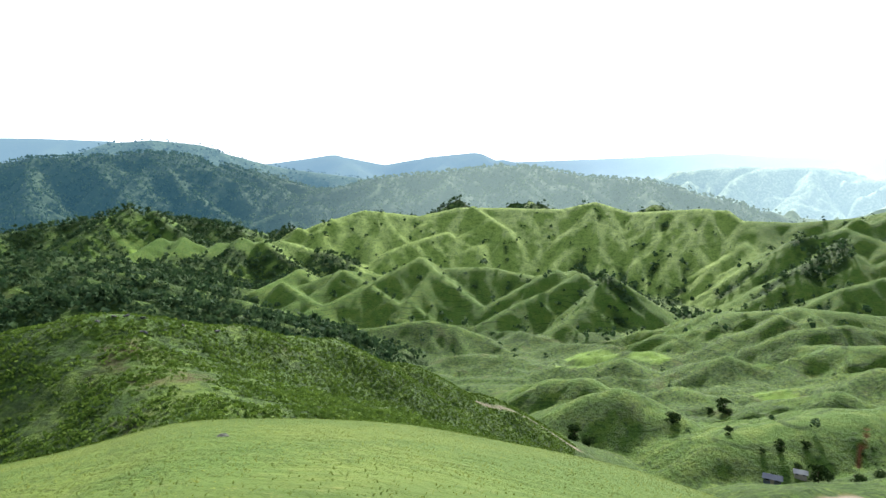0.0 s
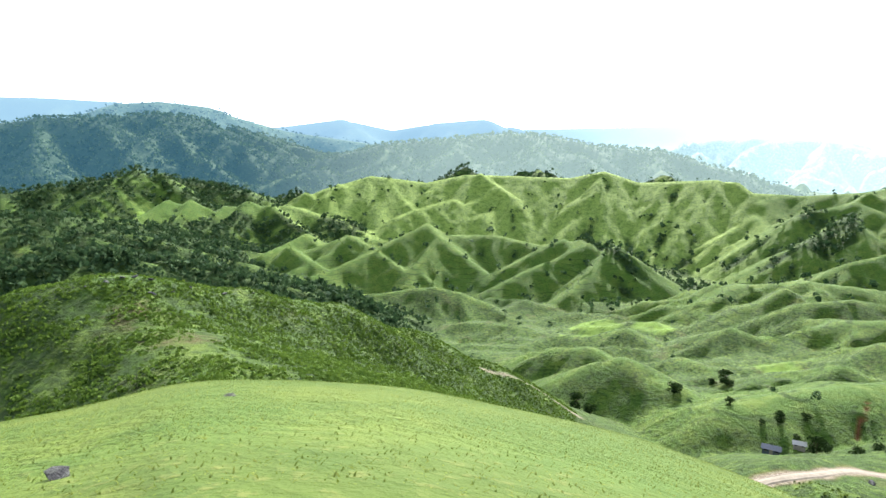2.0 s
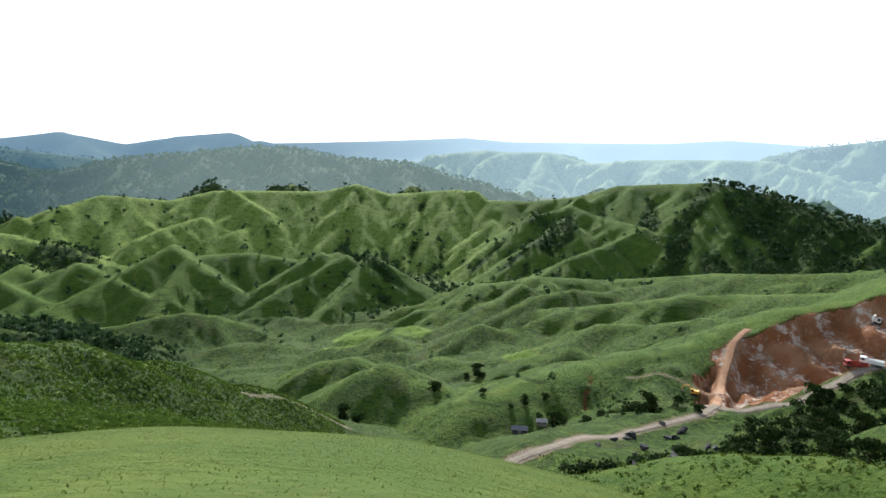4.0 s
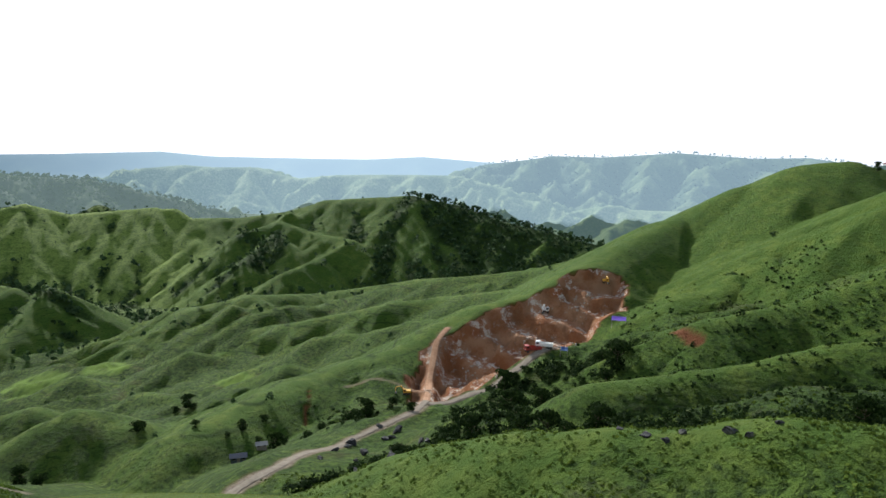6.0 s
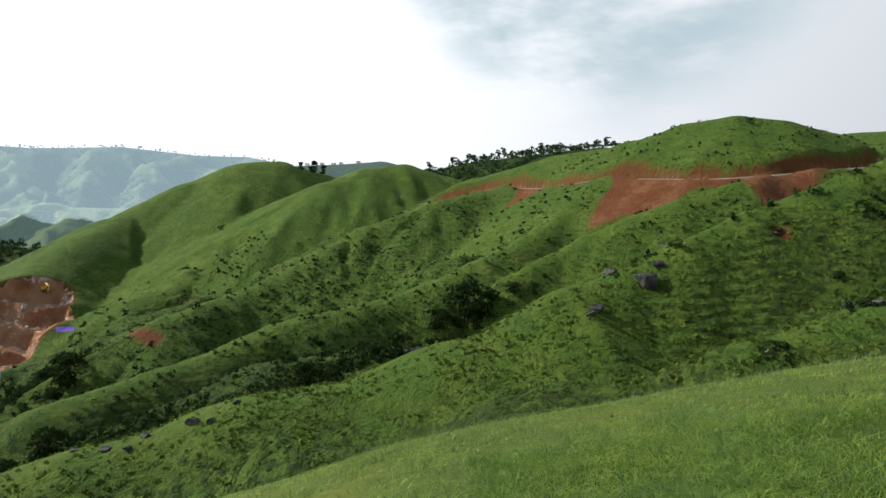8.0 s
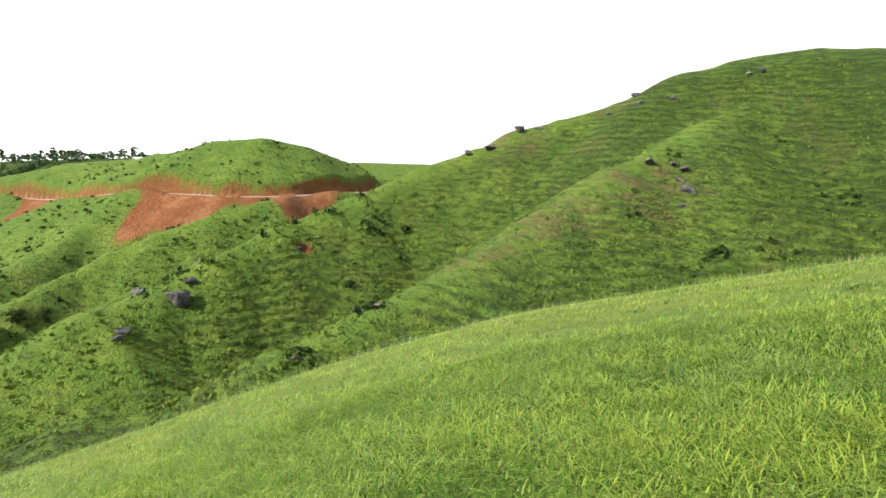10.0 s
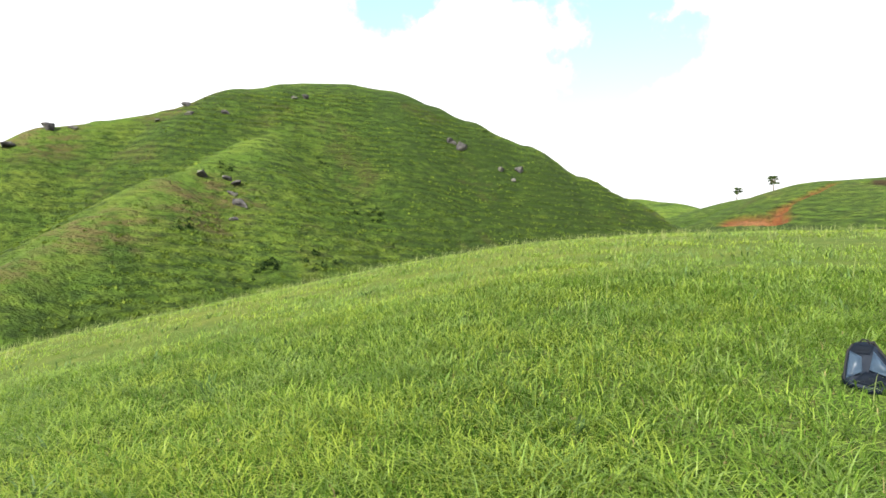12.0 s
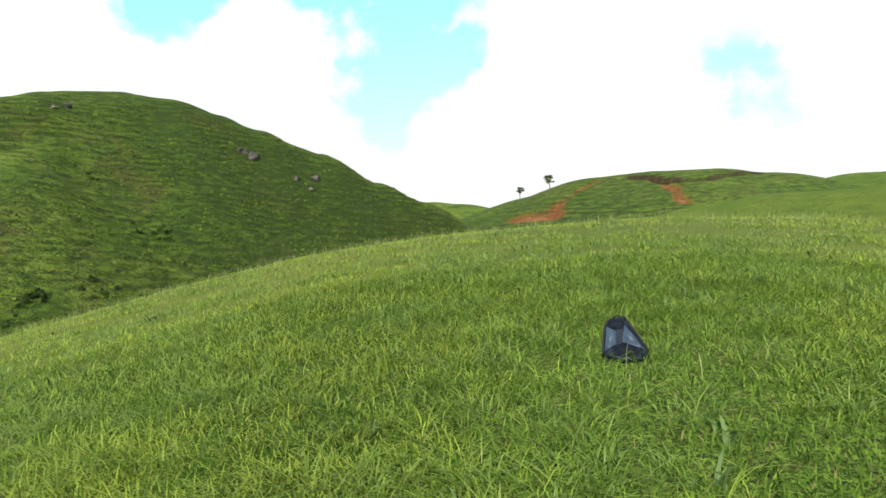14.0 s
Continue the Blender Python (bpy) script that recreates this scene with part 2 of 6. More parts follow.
    finish(nt, c, 0.95, bump_of(nt, h, 1.0, 0.7), glow=glow, spec=0.1)
    return m


GRASS = ground_material("hill grass", (0.058, 0.105, 0.014), (0.103, 0.142, 0.021), (0.020, 0.040, 0.007))
# distant hills emit a painted haze: glow colour, strength, western colour
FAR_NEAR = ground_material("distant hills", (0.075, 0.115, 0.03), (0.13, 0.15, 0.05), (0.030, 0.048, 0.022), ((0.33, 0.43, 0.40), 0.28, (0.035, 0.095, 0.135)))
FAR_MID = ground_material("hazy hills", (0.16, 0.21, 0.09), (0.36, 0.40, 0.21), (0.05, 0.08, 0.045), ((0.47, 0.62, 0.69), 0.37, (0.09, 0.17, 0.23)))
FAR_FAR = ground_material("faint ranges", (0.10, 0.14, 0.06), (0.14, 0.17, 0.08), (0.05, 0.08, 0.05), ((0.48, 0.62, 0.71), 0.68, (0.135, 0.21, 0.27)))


def leaf_material(name, dark, light, through_light=0.35, glow=None, rough=0.85):
    """Leaves: each clump its own tone."""
    m = bpy.data.materials.new(name)
    nt = tree_of(m)
    island = nt.nodes.new("ShaderNodeNewGeometry").outputs["Random Per Island"]
    c = mix_colour(nt, island, dark, light)
    c = mix_colour(nt, ramp(nt, noise_of(nt, place_of(nt), 0.35, 3.0), 0.35, 0.7), c, (dark[0] * 0.8, dark[1] * 0.8, dark[2] * 0.8))
    finish(nt, c, rough, None, through_light=through_light, glow=glow, spec=0.04)
    return m


def stone_material(name, dark, pale):
    m = bpy.data.materials.new(name)
    nt = tree_of(m)
    at = place_of(nt)
    n = noise_of(nt, at, 1.6, 8.0, 0.7)
    c = mix_colour(nt, ramp(nt, n, 0.38, 0.68), dark, pale)
    c = mix_colour(nt, ramp(nt, noise_of(nt, at, 5.0, 6.0, 0.7), 0.55, 0.75), c, (0.035, 0.035, 0.03))
    c = mix_colour(nt, math_node(nt, "MULTIPLY", ramp(nt, noise_of(nt, at, 0.8, 4.0), 0.52, 0.7), 0.5), c, (0.07, 0.085, 0.03))
    finish(nt, c, 0.92, bump_of(nt, n, 0.9, 0.25))
    return m


def plain_material(name, colour, rough=0.6, metal=0.0, worn=0.25, scale=3.0, spec=0.4):
    """Paint, cloth or sheet metal with dirt and fading."""
    m = bpy.data.materials.new(name)
    nt = tree_of(m)
    at = place_of(nt)
    n = noise_of(nt, at, scale, 6.0, 0.65)
    c = mix_colour(nt, math_node(nt, "MULTIPLY", ramp(nt, n, 0.45, 0.75), worn * 2), colour, tuple(v * 0.55 + 0.05 for v in colour))
    finish(nt, c, rough, bump_of(nt, n, 0.15, 0.02), spec=spec)
    nt.nodes["Principled BSDF"].inputs["Metallic"].default_value = metal
    return m


def meadow_material(name, dark, light, tint, through_light=0.5):
    """Grass blades: each its own tone, and patches of a paler, bluer or drier sort across the meadow."""
    m = bpy.data.materials.new(name)
    nt = tree_of(m)
    at = place_of(nt)
    island = nt.nodes.new("ShaderNodeNewGeometry").outputs["Random Per Island"]
    tone = math_node(nt, "ADD", math_node(nt, "MULTIPLY", attribute(nt, "tone"), 0.65), math_node(nt, "MULTIPLY", island, 0.35))
    c = mix_colour(nt, tone, dark, light)
    c = mix_colour(nt, math_node(nt, "MULTIPLY", ramp(nt, noise_of(nt, at, 0.55, 4.0, 0.6), 0.42, 0.66), 0.75), c, tint)
    c = mix_colour(nt, math_node(nt, "MULTIPLY", ramp(nt, noise_of(nt, at, 1.9, 3.0, 0.6), 0.50, 0.72), 0.6), c, (dark[0] * 0.8, dark[1] * 0.8, dark[2] * 0.9))
    finish(nt, c, 0.45, None, through_light=through_light, spec=0.25)
    return m


BLADE_DEEP = leaf_material("deep green grass blades", (0.045, 0.105, 0.014), (0.150, 0.250, 0.040), 0.5)
MEADOW = meadow_material("bright meadow blades", (0.086, 0.166, 0.019), (0.248, 0.345, 0.056), (0.245, 0.315, 0.042))
MEADOW_BLUE = meadow_material("blue-green meadow blades", (0.065, 0.125, 0.024), (0.200, 0.290, 0.075), (0.140, 0.230, 0.040))
BLADE_DRY = leaf_material("sun-dried grass blades", (0.100, 0.134, 0.022), (0.205, 0.222, 0.052), 0.45)
THATCH = leaf_material("dead grass", (0.10, 0.085, 0.035), (0.23, 0.20, 0.095), 0.3)
STRAW = leaf_material("pale grass stalks", (0.17, 0.21, 0.075), (0.25, 0.28, 0.12), 0.4)
WEED = leaf_material("grey green weeds", (0.05, 0.095, 0.030), (0.12, 0.18, 0.075), 0.3)
SHRUB = leaf_material("scrub leaves", (0.048, 0.080, 0.012), (0.108, 0.152, 0.023), 0.3)
HILL_LEAF = leaf_material("low hill scrub leaves", (0.050, 0.090, 0.013), (0.102, 0.155, 0.023), 0.3)
TUSSOCK = leaf_material("hillside tussocks", (0.050, 0.088, 0.012), (0.122, 0.165, 0.027), 0.35)
LEAF = leaf_material("tree leaves", (0.010, 0.022, 0.006), (0.034, 0.058, 0.013), 0.2)
WOODS = leaf_material("valley wood leaves", (0.020, 0.044, 0.018), (0.066, 0.104, 0.040), 0.25)
# far leaves emit the same painted haze as their hills
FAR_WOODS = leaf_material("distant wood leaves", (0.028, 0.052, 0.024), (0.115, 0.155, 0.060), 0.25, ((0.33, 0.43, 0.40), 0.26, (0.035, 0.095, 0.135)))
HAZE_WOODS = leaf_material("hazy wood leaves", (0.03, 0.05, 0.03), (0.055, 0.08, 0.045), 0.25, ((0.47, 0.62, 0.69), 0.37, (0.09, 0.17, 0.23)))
BARK = stone_material("bark", (0.05, 0.035, 0.022), (0.14, 0.11, 0.08))
STONE = stone_material("weathered limestone", (0.020, 0.020, 0.022), (0.095, 0.093, 0.090))
RUBBLE = stone_material("quarried stone", (0.26, 0.20, 0.15), (0.55, 0.49, 0.42))

# ---- the lie of the land ----
def lattice(ix, iy, seed):
    h = (ix * 374761393 + iy * 668265263 + seed * 974634777) & 0x7FFFFFFF
    h = ((h ^ (h >> 13)) * 1274126177) & 0x7FFFFFFF
    return ((h ^ (h >> 16)) & 0xFFFF) / 65535.0


def vnoise(x, y, seed=0):
    """Smooth noise from 0 to 1 over plan coordinates."""
    ix, iy = np.floor(x).astype(np.int64), np.floor(y).astype(np.int64)
    fx, fy = x - ix, y - iy
    fx, fy = fx * fx * (3 - 2 * fx), fy * fy * (3 - 2 * fy)
    a, b = lattice(ix, iy, seed), lattice(ix + 1, iy, seed)
    c, d = lattice(ix, iy + 1, seed), lattice(ix + 1, iy + 1, seed)
    return (a * (1 - fx) + b * fx) * (1 - fy) + (c * (1 - fx) + d * fx) * fy


def fbm(x, y, octaves=4, seed=0):
    total, amp, norm = 0.0, 1.0, 0.0
    for o in range(octaves):
        total = total + amp * vnoise(x * 2 ** o + 17.3 * o, y * 2 ** o - 9.1 * o, seed + o)
        norm += amp
        amp *= 0.5
    return total / norm


def step(lo, hi, v):
    t = np.clip((v - lo) / (hi - lo), 0, 1)
    return t * t * (3 - 2 * t)


def smooth_max(a, b, k):
    h = np.clip(0.5 + 0.5 * (b - a) / k, 0, 1)
    return a + (b - a) * h + k * h * (1 - h)


def stripes(x, y, dx, dy, cell, seed):
    """Wavering stripes that run along (dx, dy): their phase from -pi to pi, and how clear they are."""
    ux, uy = x / cell, y / cell
    ix, iy = np.floor(ux).astype(np.int64), np.floor(uy).astype(np.int64)
    c, s, total = np.zeros_like(x), np.zeros_like(x), np.zeros_like(x)
    for i in (-1, 0, 1):
        for j in (-1, 0, 1):
            vx = ux - ix - i - 0.1 - 0.8 * lattice(ix + i, iy + j, seed)
            vy = uy - iy - j - 0.1 - 0.8 * lattice(ix + i, iy + j, seed + 7)
            w = np.maximum(np.exp(-2.2 * (vx * vx + vy * vy)) - 0.012, 0)
            a = 5.4 * (vy * dx - vx * dy)
            c += w * np.cos(a)
            s += w * np.sin(a)
            total += w
    return np.arctan2(s, c), np.clip(np.hypot(c, s) / (total + 1e-9) * 1.4, 0, 1)


def carve(x, y, dx, dy, slope, cell, amp, seed, octaves=3):
    """Branching spurs and gullies on a slope that falls along (dx, dy): the change of height, and how deep in a gully."""
    gx, gy = dx * slope, dy * slope
    out, hollow = np.zeros_like(x), np.zeros_like(x)
    size = 0.55 * amp
    for o in range(octaves):
        long = np.hypot(gx, gy) + 1e-6
        ex, ey = gx / long, gy / long
        phase, clear = stripes(x, y, ex, ey, cell, seed + 31 * o)
        crest = 1 - 2 * np.sqrt(phase * phase + 0.008) / math.pi
        out += size * clear * (crest - 0.35)
        if o < 2:
            hollow += (0.7, 0.3)[o] * (0.5 - 0.5 * crest * clear)
        side = size * clear * 3.4 / cell * np.tanh(phase * 3)
        gx, gy = gx - side * ey, gy + side * ex
        cell, size = cell * 0.46, size * 0.36
    return out, hollow


RIDGES = []


def ridge(points, slope, round_, spur=0.0, wave=60.0, forest=0.0, scrub=0.3, seed=1):
    """A crest line through (x, y, z), the fall of its sides, the radius of its crest, side spurs and what grows on it."""
    RIDGES.append((np.array(points, float), slope, round_, spur, wave, forest, scrub, seed + len(RIDGES)))


def spur(points, wood=0.10):
    """A sharp spur that runs down from a crest, grassy unless wooded."""
    ridge(points, 0.62, 2.2, 4.0, 26, wood, 0.25)


def hummock(points):
    """A low rounded spur on the valley floor."""
    ridge(points, 0.5, 2.5, 3.0, 22, 0.06, 0.55)


# left bushy hill
ridge([(-82, 108, -34.0), (-70, 100, -27.3), (-62, 96, -23.9), (-53, 94, -21.9), (-45, 96, -22.7), (-36, 106, -26.6), (-24, 120, -33.0), (-10, 133, -42.3), (7, 143, -53.0), (25, 148, -66.2)], 0.75, 7, 2, 45, 0.0, 0.8)
# saddle spur
ridge([(-50, 93, -22.4), (-38, 80, -25.1), (-23, 62, -23.8)], 0.5, 8, 0, 60, 0, 0.6)
# back knoll
ridge([(22, 267, -104.1), (34, 261, -94.5), (47, 254, -87.5), (56, 248, -84.9), (63, 241, -87.3)], 0.6, 5, 3, 26, 0, 0.4)
# front knoll
ridge([(39, 222, -96.3), (48, 222, -88.4), (56, 221, -81.5), (63, 221, -79.7), (68, 221, -81.8)], 0.62, 5, 2, 26, 0, 0.4)
# front knoll east arm
ridge([(68, 220, -81.5), (70, 215, -84.4), (78, 208, -84.6), (84, 201, -86.8), (88, 194, -90.4)], 0.62, 5, 2, 26, 0, 0.4)
# quarry hill low
ridge([(85, 181, -79.9), (107, 187, -77.8), (128, 191, -77.0), (149, 195, -77.0), (177, 193, -75.1), (204, 192, -68.6)], 0.55, 10, 5, 36, 0, 0.3)
# quarry ridge
ridge([(204, 192, -68.6), (222, 186, -62.0), (247, 171, -55.8), (266, 160, -44.7), (299, 161, -37.0), (346, 157, -26.3), (372, 147, -20.3), (384, 130, -6.6), (397, 106, 5.8), (406, 90, 8.1), (415, 66, 2.1)], 0.62, 12, 5, 60, 0, 0.25)
# second spur
ridge([(370, -11, 3.9), (365, 11, 9.2), (354, 29, 5.8), (337, 47, -2.2), (313, 66, -18.3), (289, 82, -32.0), (261, 103, -47.2)], 0.55, 9, 4, 40, 0, 0.2)
# third spur
ridge([(289, -28, -2.2), (280, -8, -7.4), (268, 21, -18.8), (253, 35, -26.7), (228, 60, -40.6), (206, 78, -45.5)], 0.6, 6, 4, 30, 0, 0.45)
# fourth spur
ridge([(228, -57, -0.4), (211, -42, -11.1), (194, -20, -21.5), (180, 5, -31.3), (162, 33, -36.1), (148, 47, -41.0), (122, 69, -45.4)], 0.82, 6, 4, 30, 0, 0.45)
# spur under the road cut
ridge([(196, -104, 8.2), (191.4, -97, 7.0), (191.5, -77.5, -0.1), (192.7, -62.4, -6.4), (194, -50.5, -12.6), (190.5, -39.4, -18.6), (182.5, -27, -24.2)], 0.95, 3, 0.8, 24, 0, 0.45)
# road hill
ridge([(329, -29, 3.6), (304, -63, 15.6), (278, -85, 19.8), (262, -86, 21.3), (248, -102, 27.9), (237, -113, 30.0), (231, -125, 28.6), (230, -142, 25.1)], 0.7, 10, 2, 45, 0, 0.3)
# back saddle hill
ridge([(287, -165, 24.8), (272, -188, 30.5), (255, -210, 31.9), (228, -240, 32.9)], 0.4, 20)
# big hill left shoulder
ridge([(86, -20, -12.7), (88, -29, -9.4), (90, -38, -4.8), (92, -48, -0.5), (93, -63, 5.9), (94, -78, 12.7), (91, -88, 17.2), (88, -95, 21.5), (83, -102, 24.5), (76, -111, 28.8), (67, -121, 35.2)], 1.05, 4, 0, 30, 0, 0.36)
# big hill crown
ridge([(65, -118, 34.8), (58, -124, 37.6), (56, -127, 38.7), (48, -130, 39.5), (39, -131, 38.2)], 1.0, 9, 0, 40, 0, 0.6)
# big hill right side
ridge([(39, -131, 38.2), (31, -131, 35.6), (23, -131, 32.6), (11, -130, 27.7), (0, -129, 21.8), (-9, -129, 17.9), (-17, -128, 13.4)], 1.0, 6, 0, 30, 0, 0.85)
# big hill middle spur
ridge([(50, -121, 34.1), (52, -101, 22.1), (55, -81, 12.1), (55, -69, 5.7), (54, -56, -0.6), (55, -49, -4.3), (55, -41, -7.3), (55, -31, -11.0)], 0.75, 3, 0, 30, 0, 0.45)
# low valley spur
ridge([(86, -20, -12.7), (83, -9, -19.1), (81, -2, -22.1), (80, 4, -24.0), (78, 17, -25.8), (72, 35, -31.0), (68, 46, -33.9), (65, 55, -37.5)], 0.6, 7, 0.8, 30, 0, 0.1)
# far saddle hill
ridge([(-0, -271, 31.5), (-23, -260, 34.4), (-33, -254, 32.9), (-50, -246, 28.3)], 0.45, 14)
# scarred hill
ridge([(-29, -168, 15.6), (-36, -165, 19.0), (-43, -161, 23.4), (-55, -155, 26.8), (-66, -149, 27.2), (-77, -143, 26.7), (-87, -138, 25.0), (-101, -132, 20.0)], 0.5, 13, 1.5, 50, 0, 0.55)
# front hump
ridge([(-24, -62, 5.6), (-28, -60.5, 7.6), (-32, -58.5, 8.6), (-36, -56, 9.1), (-41, -53, 9.0), (-47, -47, 8.0)], 0.5, 7, 0, 60, 0, 0.12)
# far end hill
ridge([(-136, -187, 29.2), (-140, -177, 31.5), (-154, -158, 30.0)], 0.45, 14)
# low terrace ridge
ridge([(161, 473, -134.4), (185, 459, -116.3), (208, 444, -105.9), (236, 418, -96.4), (277, 416, -100.4)], 0.45, 8, 14, 44, 0.05, 0.3)
# low rising ridge
ridge([(288, 433, -105.4), (319, 385, -95.0), (337, 342, -84.7), (349, 300, -77.7), (356, 259, -68.5), (357, 222, -56.7), (352, 190, -43.7)], 0.5, 6, 16, 46, 0.05, 0.3)
# low rising ridge two
ridge([(216, 337, -98.3), (239, 315, -91.8), (262, 289, -82.6), (284, 260, -77.4), (300, 225, -69.1)], 0.5, 6, 16, 44, 0.05, 0.3)
# dark spurs ridge
ridge([(-181, 614, -151.9), (-137, 635, -123.1), (-102, 652, -111.6), (-53, 668, -121.0), (-0, 670, -112.5), (47, 668, -111.2), (92, 654, -118.8), (130, 637, -109.6), (169, 607, -126.2), (205, 575, -151.4)], 0.60, 5, 5, 34, 0.2, 0.3)
# spurs of the nearer ridge
spur([(-156, 620, -117.4), (-168, 596, -135.2), (-184, 571, -138.5)])
spur([(-154, 621, -118.9), (-139, 607, -125.2), (-119, 587, -130.2)])
spur([(-100, 640, -109.3), (-114, 619, -122.5), (-127, 601, -129.1), (-140, 583, -131.8)])
spur([(-23, 667, -100.4), (-51, 644, -111.6), (-72, 624, -121.9), (-88, 608, -125.9), (-105, 588, -131.6), (-125, 563, -135.0), (-144, 535, -139.5)])
spur([(-71, 620, -121.2), (-57, 606, -126.6), (-41, 588, -133.7)])
spur([(-23, 667, -100.4), (-10, 644, -109.7), (-19, 623, -118.7), (-31, 594, -129.8), (-36, 568, -140.5)])
spur([(-10, 649, -110.5), (8, 628, -120.7), (32, 599, -134.1)])
spur([(0, 635, -119.9), (11, 603, -136.9), (25, 574, -147.9)])
spur([(112, 630, -107.4), (90, 620, -115.2), (68, 609, -125.6), (48, 598, -132.9)])
spur([(134, 620, -108.9), (100, 601, -121.9), (72, 583, -129.1), (39, 558, -140.5)])
spur([(156, 600, -108.0), (129, 567, -124.1), (104, 535, -137.0)])
# spurs of the sunny ridge
spur([(-197, 883, -92.7), (-204, 867, -103.5), (-201, 856, -114.9)])
spur([(-154, 901, -82.1), (-167, 877, -94.7), (-159, 860, -110.9)])
spur([(-135, 915, -80.5), (-146, 885, -96.0), (-138, 869, -108.2)])
spur([(-88, 930, -74.3), (-74, 903, -92.6), (-57, 878, -105.8)])
spur([(-74, 901, -92.4), (-90, 865, -112.2)])
spur([(-7, 935, -80.4), (-30, 911, -91.9), (-47, 888, -107.3)])
spur([(-7, 935, -80.4), (19, 915, -93.1), (34, 904, -102.5)])
spur([(44, 940, -67.1), (66, 916, -82.1), (41, 892, -98.1), (5, 860, -110.1)])
spur([(66, 912, -81.8), (87, 885, -94.4)])
spur([(146, 938, -71.9), (113, 909, -94.0), (92, 890, -105.6), (43, 848, -114.0)])
spur([(159, 936, -75.4), (119, 887, -108.2), (78, 841, -124.9)])
spur([(119, 882, -107.5), (127, 840, -123.7)])
spur([(226, 914, -76.8), (206, 887, -98.1), (165, 850, -116.1), (147, 832, -124.8)])
spur([(5, 880, -98.2), (-37, 854, -107.6), (-69, 832, -117.6)])
spur([(367, 838, -65.3), (374, 808, -78.9), (383, 769, -92.8)])
spur([(358, 841, -65.5), (358, 805, -87.3), (363, 772, -99.2), (312, 736, -119.1)])
spur([(361, 769, -98.8), (361, 713, -115.3)])
# spurs of its eastern end
spur([(450, 703, -62.9), (435, 699, -73.7), (377, 694, -86.9)])
spur([(430, 691, -72.8), (443, 644, -83.4), (455, 581, -86.6), (407, 571, -101.2), (351, 558, -111.4)])
spur([(427, 693, -75.0), (414, 676, -86.7), (385, 656, -97.0), (349, 629, -107.4)])
spur([(407, 665, -85.2), (404, 631, -92.9), (399, 617, -99.6)])
# hummocks and low spurs on the valley floor
hummock([(-115, 501, -139.3), (-84, 504, -133.9), (-52, 505, -133.1), (-32, 505, -128.6), (-11, 504, -126.6), (8, 502, -129.8), (29, 499, -136.9)])
hummock([(178, 397, -116.7), (196, 400, -107.7), (214, 403, -97.7)])
hummock([(191, 385, -112.7), (215, 384, -102.3), (244, 381, -98.3), (267, 378, -101.9), (292, 373, -100.6), (317, 368, -91.3), (346, 360, -88.4)])
hummock([(221, 290, -95.8), (246, 301, -90.8), (275, 309, -87.6), (305, 316, -88.6)])
hummock([(150, 354, -119.1), (159, 350, -107.9), (171, 344, -111.0)])
hummock([(91, 379, -125.6), (108, 376, -117.2), (131, 372, -127.0)])
hummock([(197, 308, -105.4), (208, 294, -96.4), (218, 281, -93.9), (229, 262, -93.2)])
hummock([(126, 271, -107.6), (140, 265, -103.8), (151, 258, -100.1), (161, 252, -92.2), (169, 247, -95.3)])
hummock([(147, 301, -113.1), (168, 305, -111.0), (191, 309, -108.8)])
hummock([(115, 325, -122.9), (118, 309, -110.8), (122, 293, -108.9), (123, 284, -109.6)])
hummock([(280, 377, -99.0), (301, 334, -84.4), (314, 302, -75.7), (325, 266, -69.4), (331, 239, -63.5), (335, 209, -53.7)])
hummock([(296, 345, -94.7), (309, 308, -85.3), (317, 277, -76.2), (324, 243, -69.4), (327, 212, -59.2)])
hummock([(277, 280, -84.2), (278, 243, -72.3), (274, 200, -63.4), (270, 180, -55.2)])
hummock([(226, 267, -90.3), (230, 243, -81.2), (233, 219, -75.6), (234, 197, -68.1), (232, 173, -59.2)])
hummock([(294, 346, -98.7), (302, 315, -88.1), (308, 283, -79.3), (311, 259, -72.0)])
# spurs of the left ridge and foothill
spur([(-333, 760, -91.5), (-341, 724, -102.1), (-348, 686, -107.6)])
spur([(-272, 783, -100.2), (-280, 737, -113.9), (-287, 681, -123.1), (-292, 636, -125.1)])
spur([(-312, 774, -92.0), (-311, 733, -106.5), (-313, 692, -114.9)])
spur([(-246, 787, -93.9), (-248, 745, -110.8), (-254, 705, -119.5)])
spur([(-218, 785, -98.3), (-187, 756, -115.2), (-169, 740, -120.7)])
spur([(-410, 845, -62.6), (-421, 798, -77.4), (-428, 757, -88.9)], 0.7)
spur([(-382, 858, -67.3), (-358, 838, -84.1), (-336, 824, -90.6)], 0.7)
spur([(-150, 673, -113.9), (-166, 643, -120.7), (-181, 613, -125.0)])
# left low ridge
ridge([(-431, 790, -148.7), (-343, 811, -129.5), (-285, 822, -106.6), (-204, 825, -104.5), (-130, 789, -118.2)], 0.50, 7, 10, 44, 0.25, 0.4)
# sunny ridge
ridge([(-216, 874, -107.8), (-170, 904, -89.1), (-113, 933, -73.5), (-34, 939, -82.3), (23, 950, -70.8), (89, 946, -71.0), (170, 935, -72.0), (217, 925, -60.6), (261, 903, -74.2), (347, 852, -64.5), (373, 819, -77.4)], 0.55, 5, 5, 36, 0.2, 0.3)
# sunny ridge east
ridge([(373, 819, -77.4), (428, 780, -76.1), (476, 740, -66.3), (504, 697, -49.9), (539, 657, -45.6), (576, 612, -41.1)], 0.52, 6, 7, 40, 0.25, 0.3)
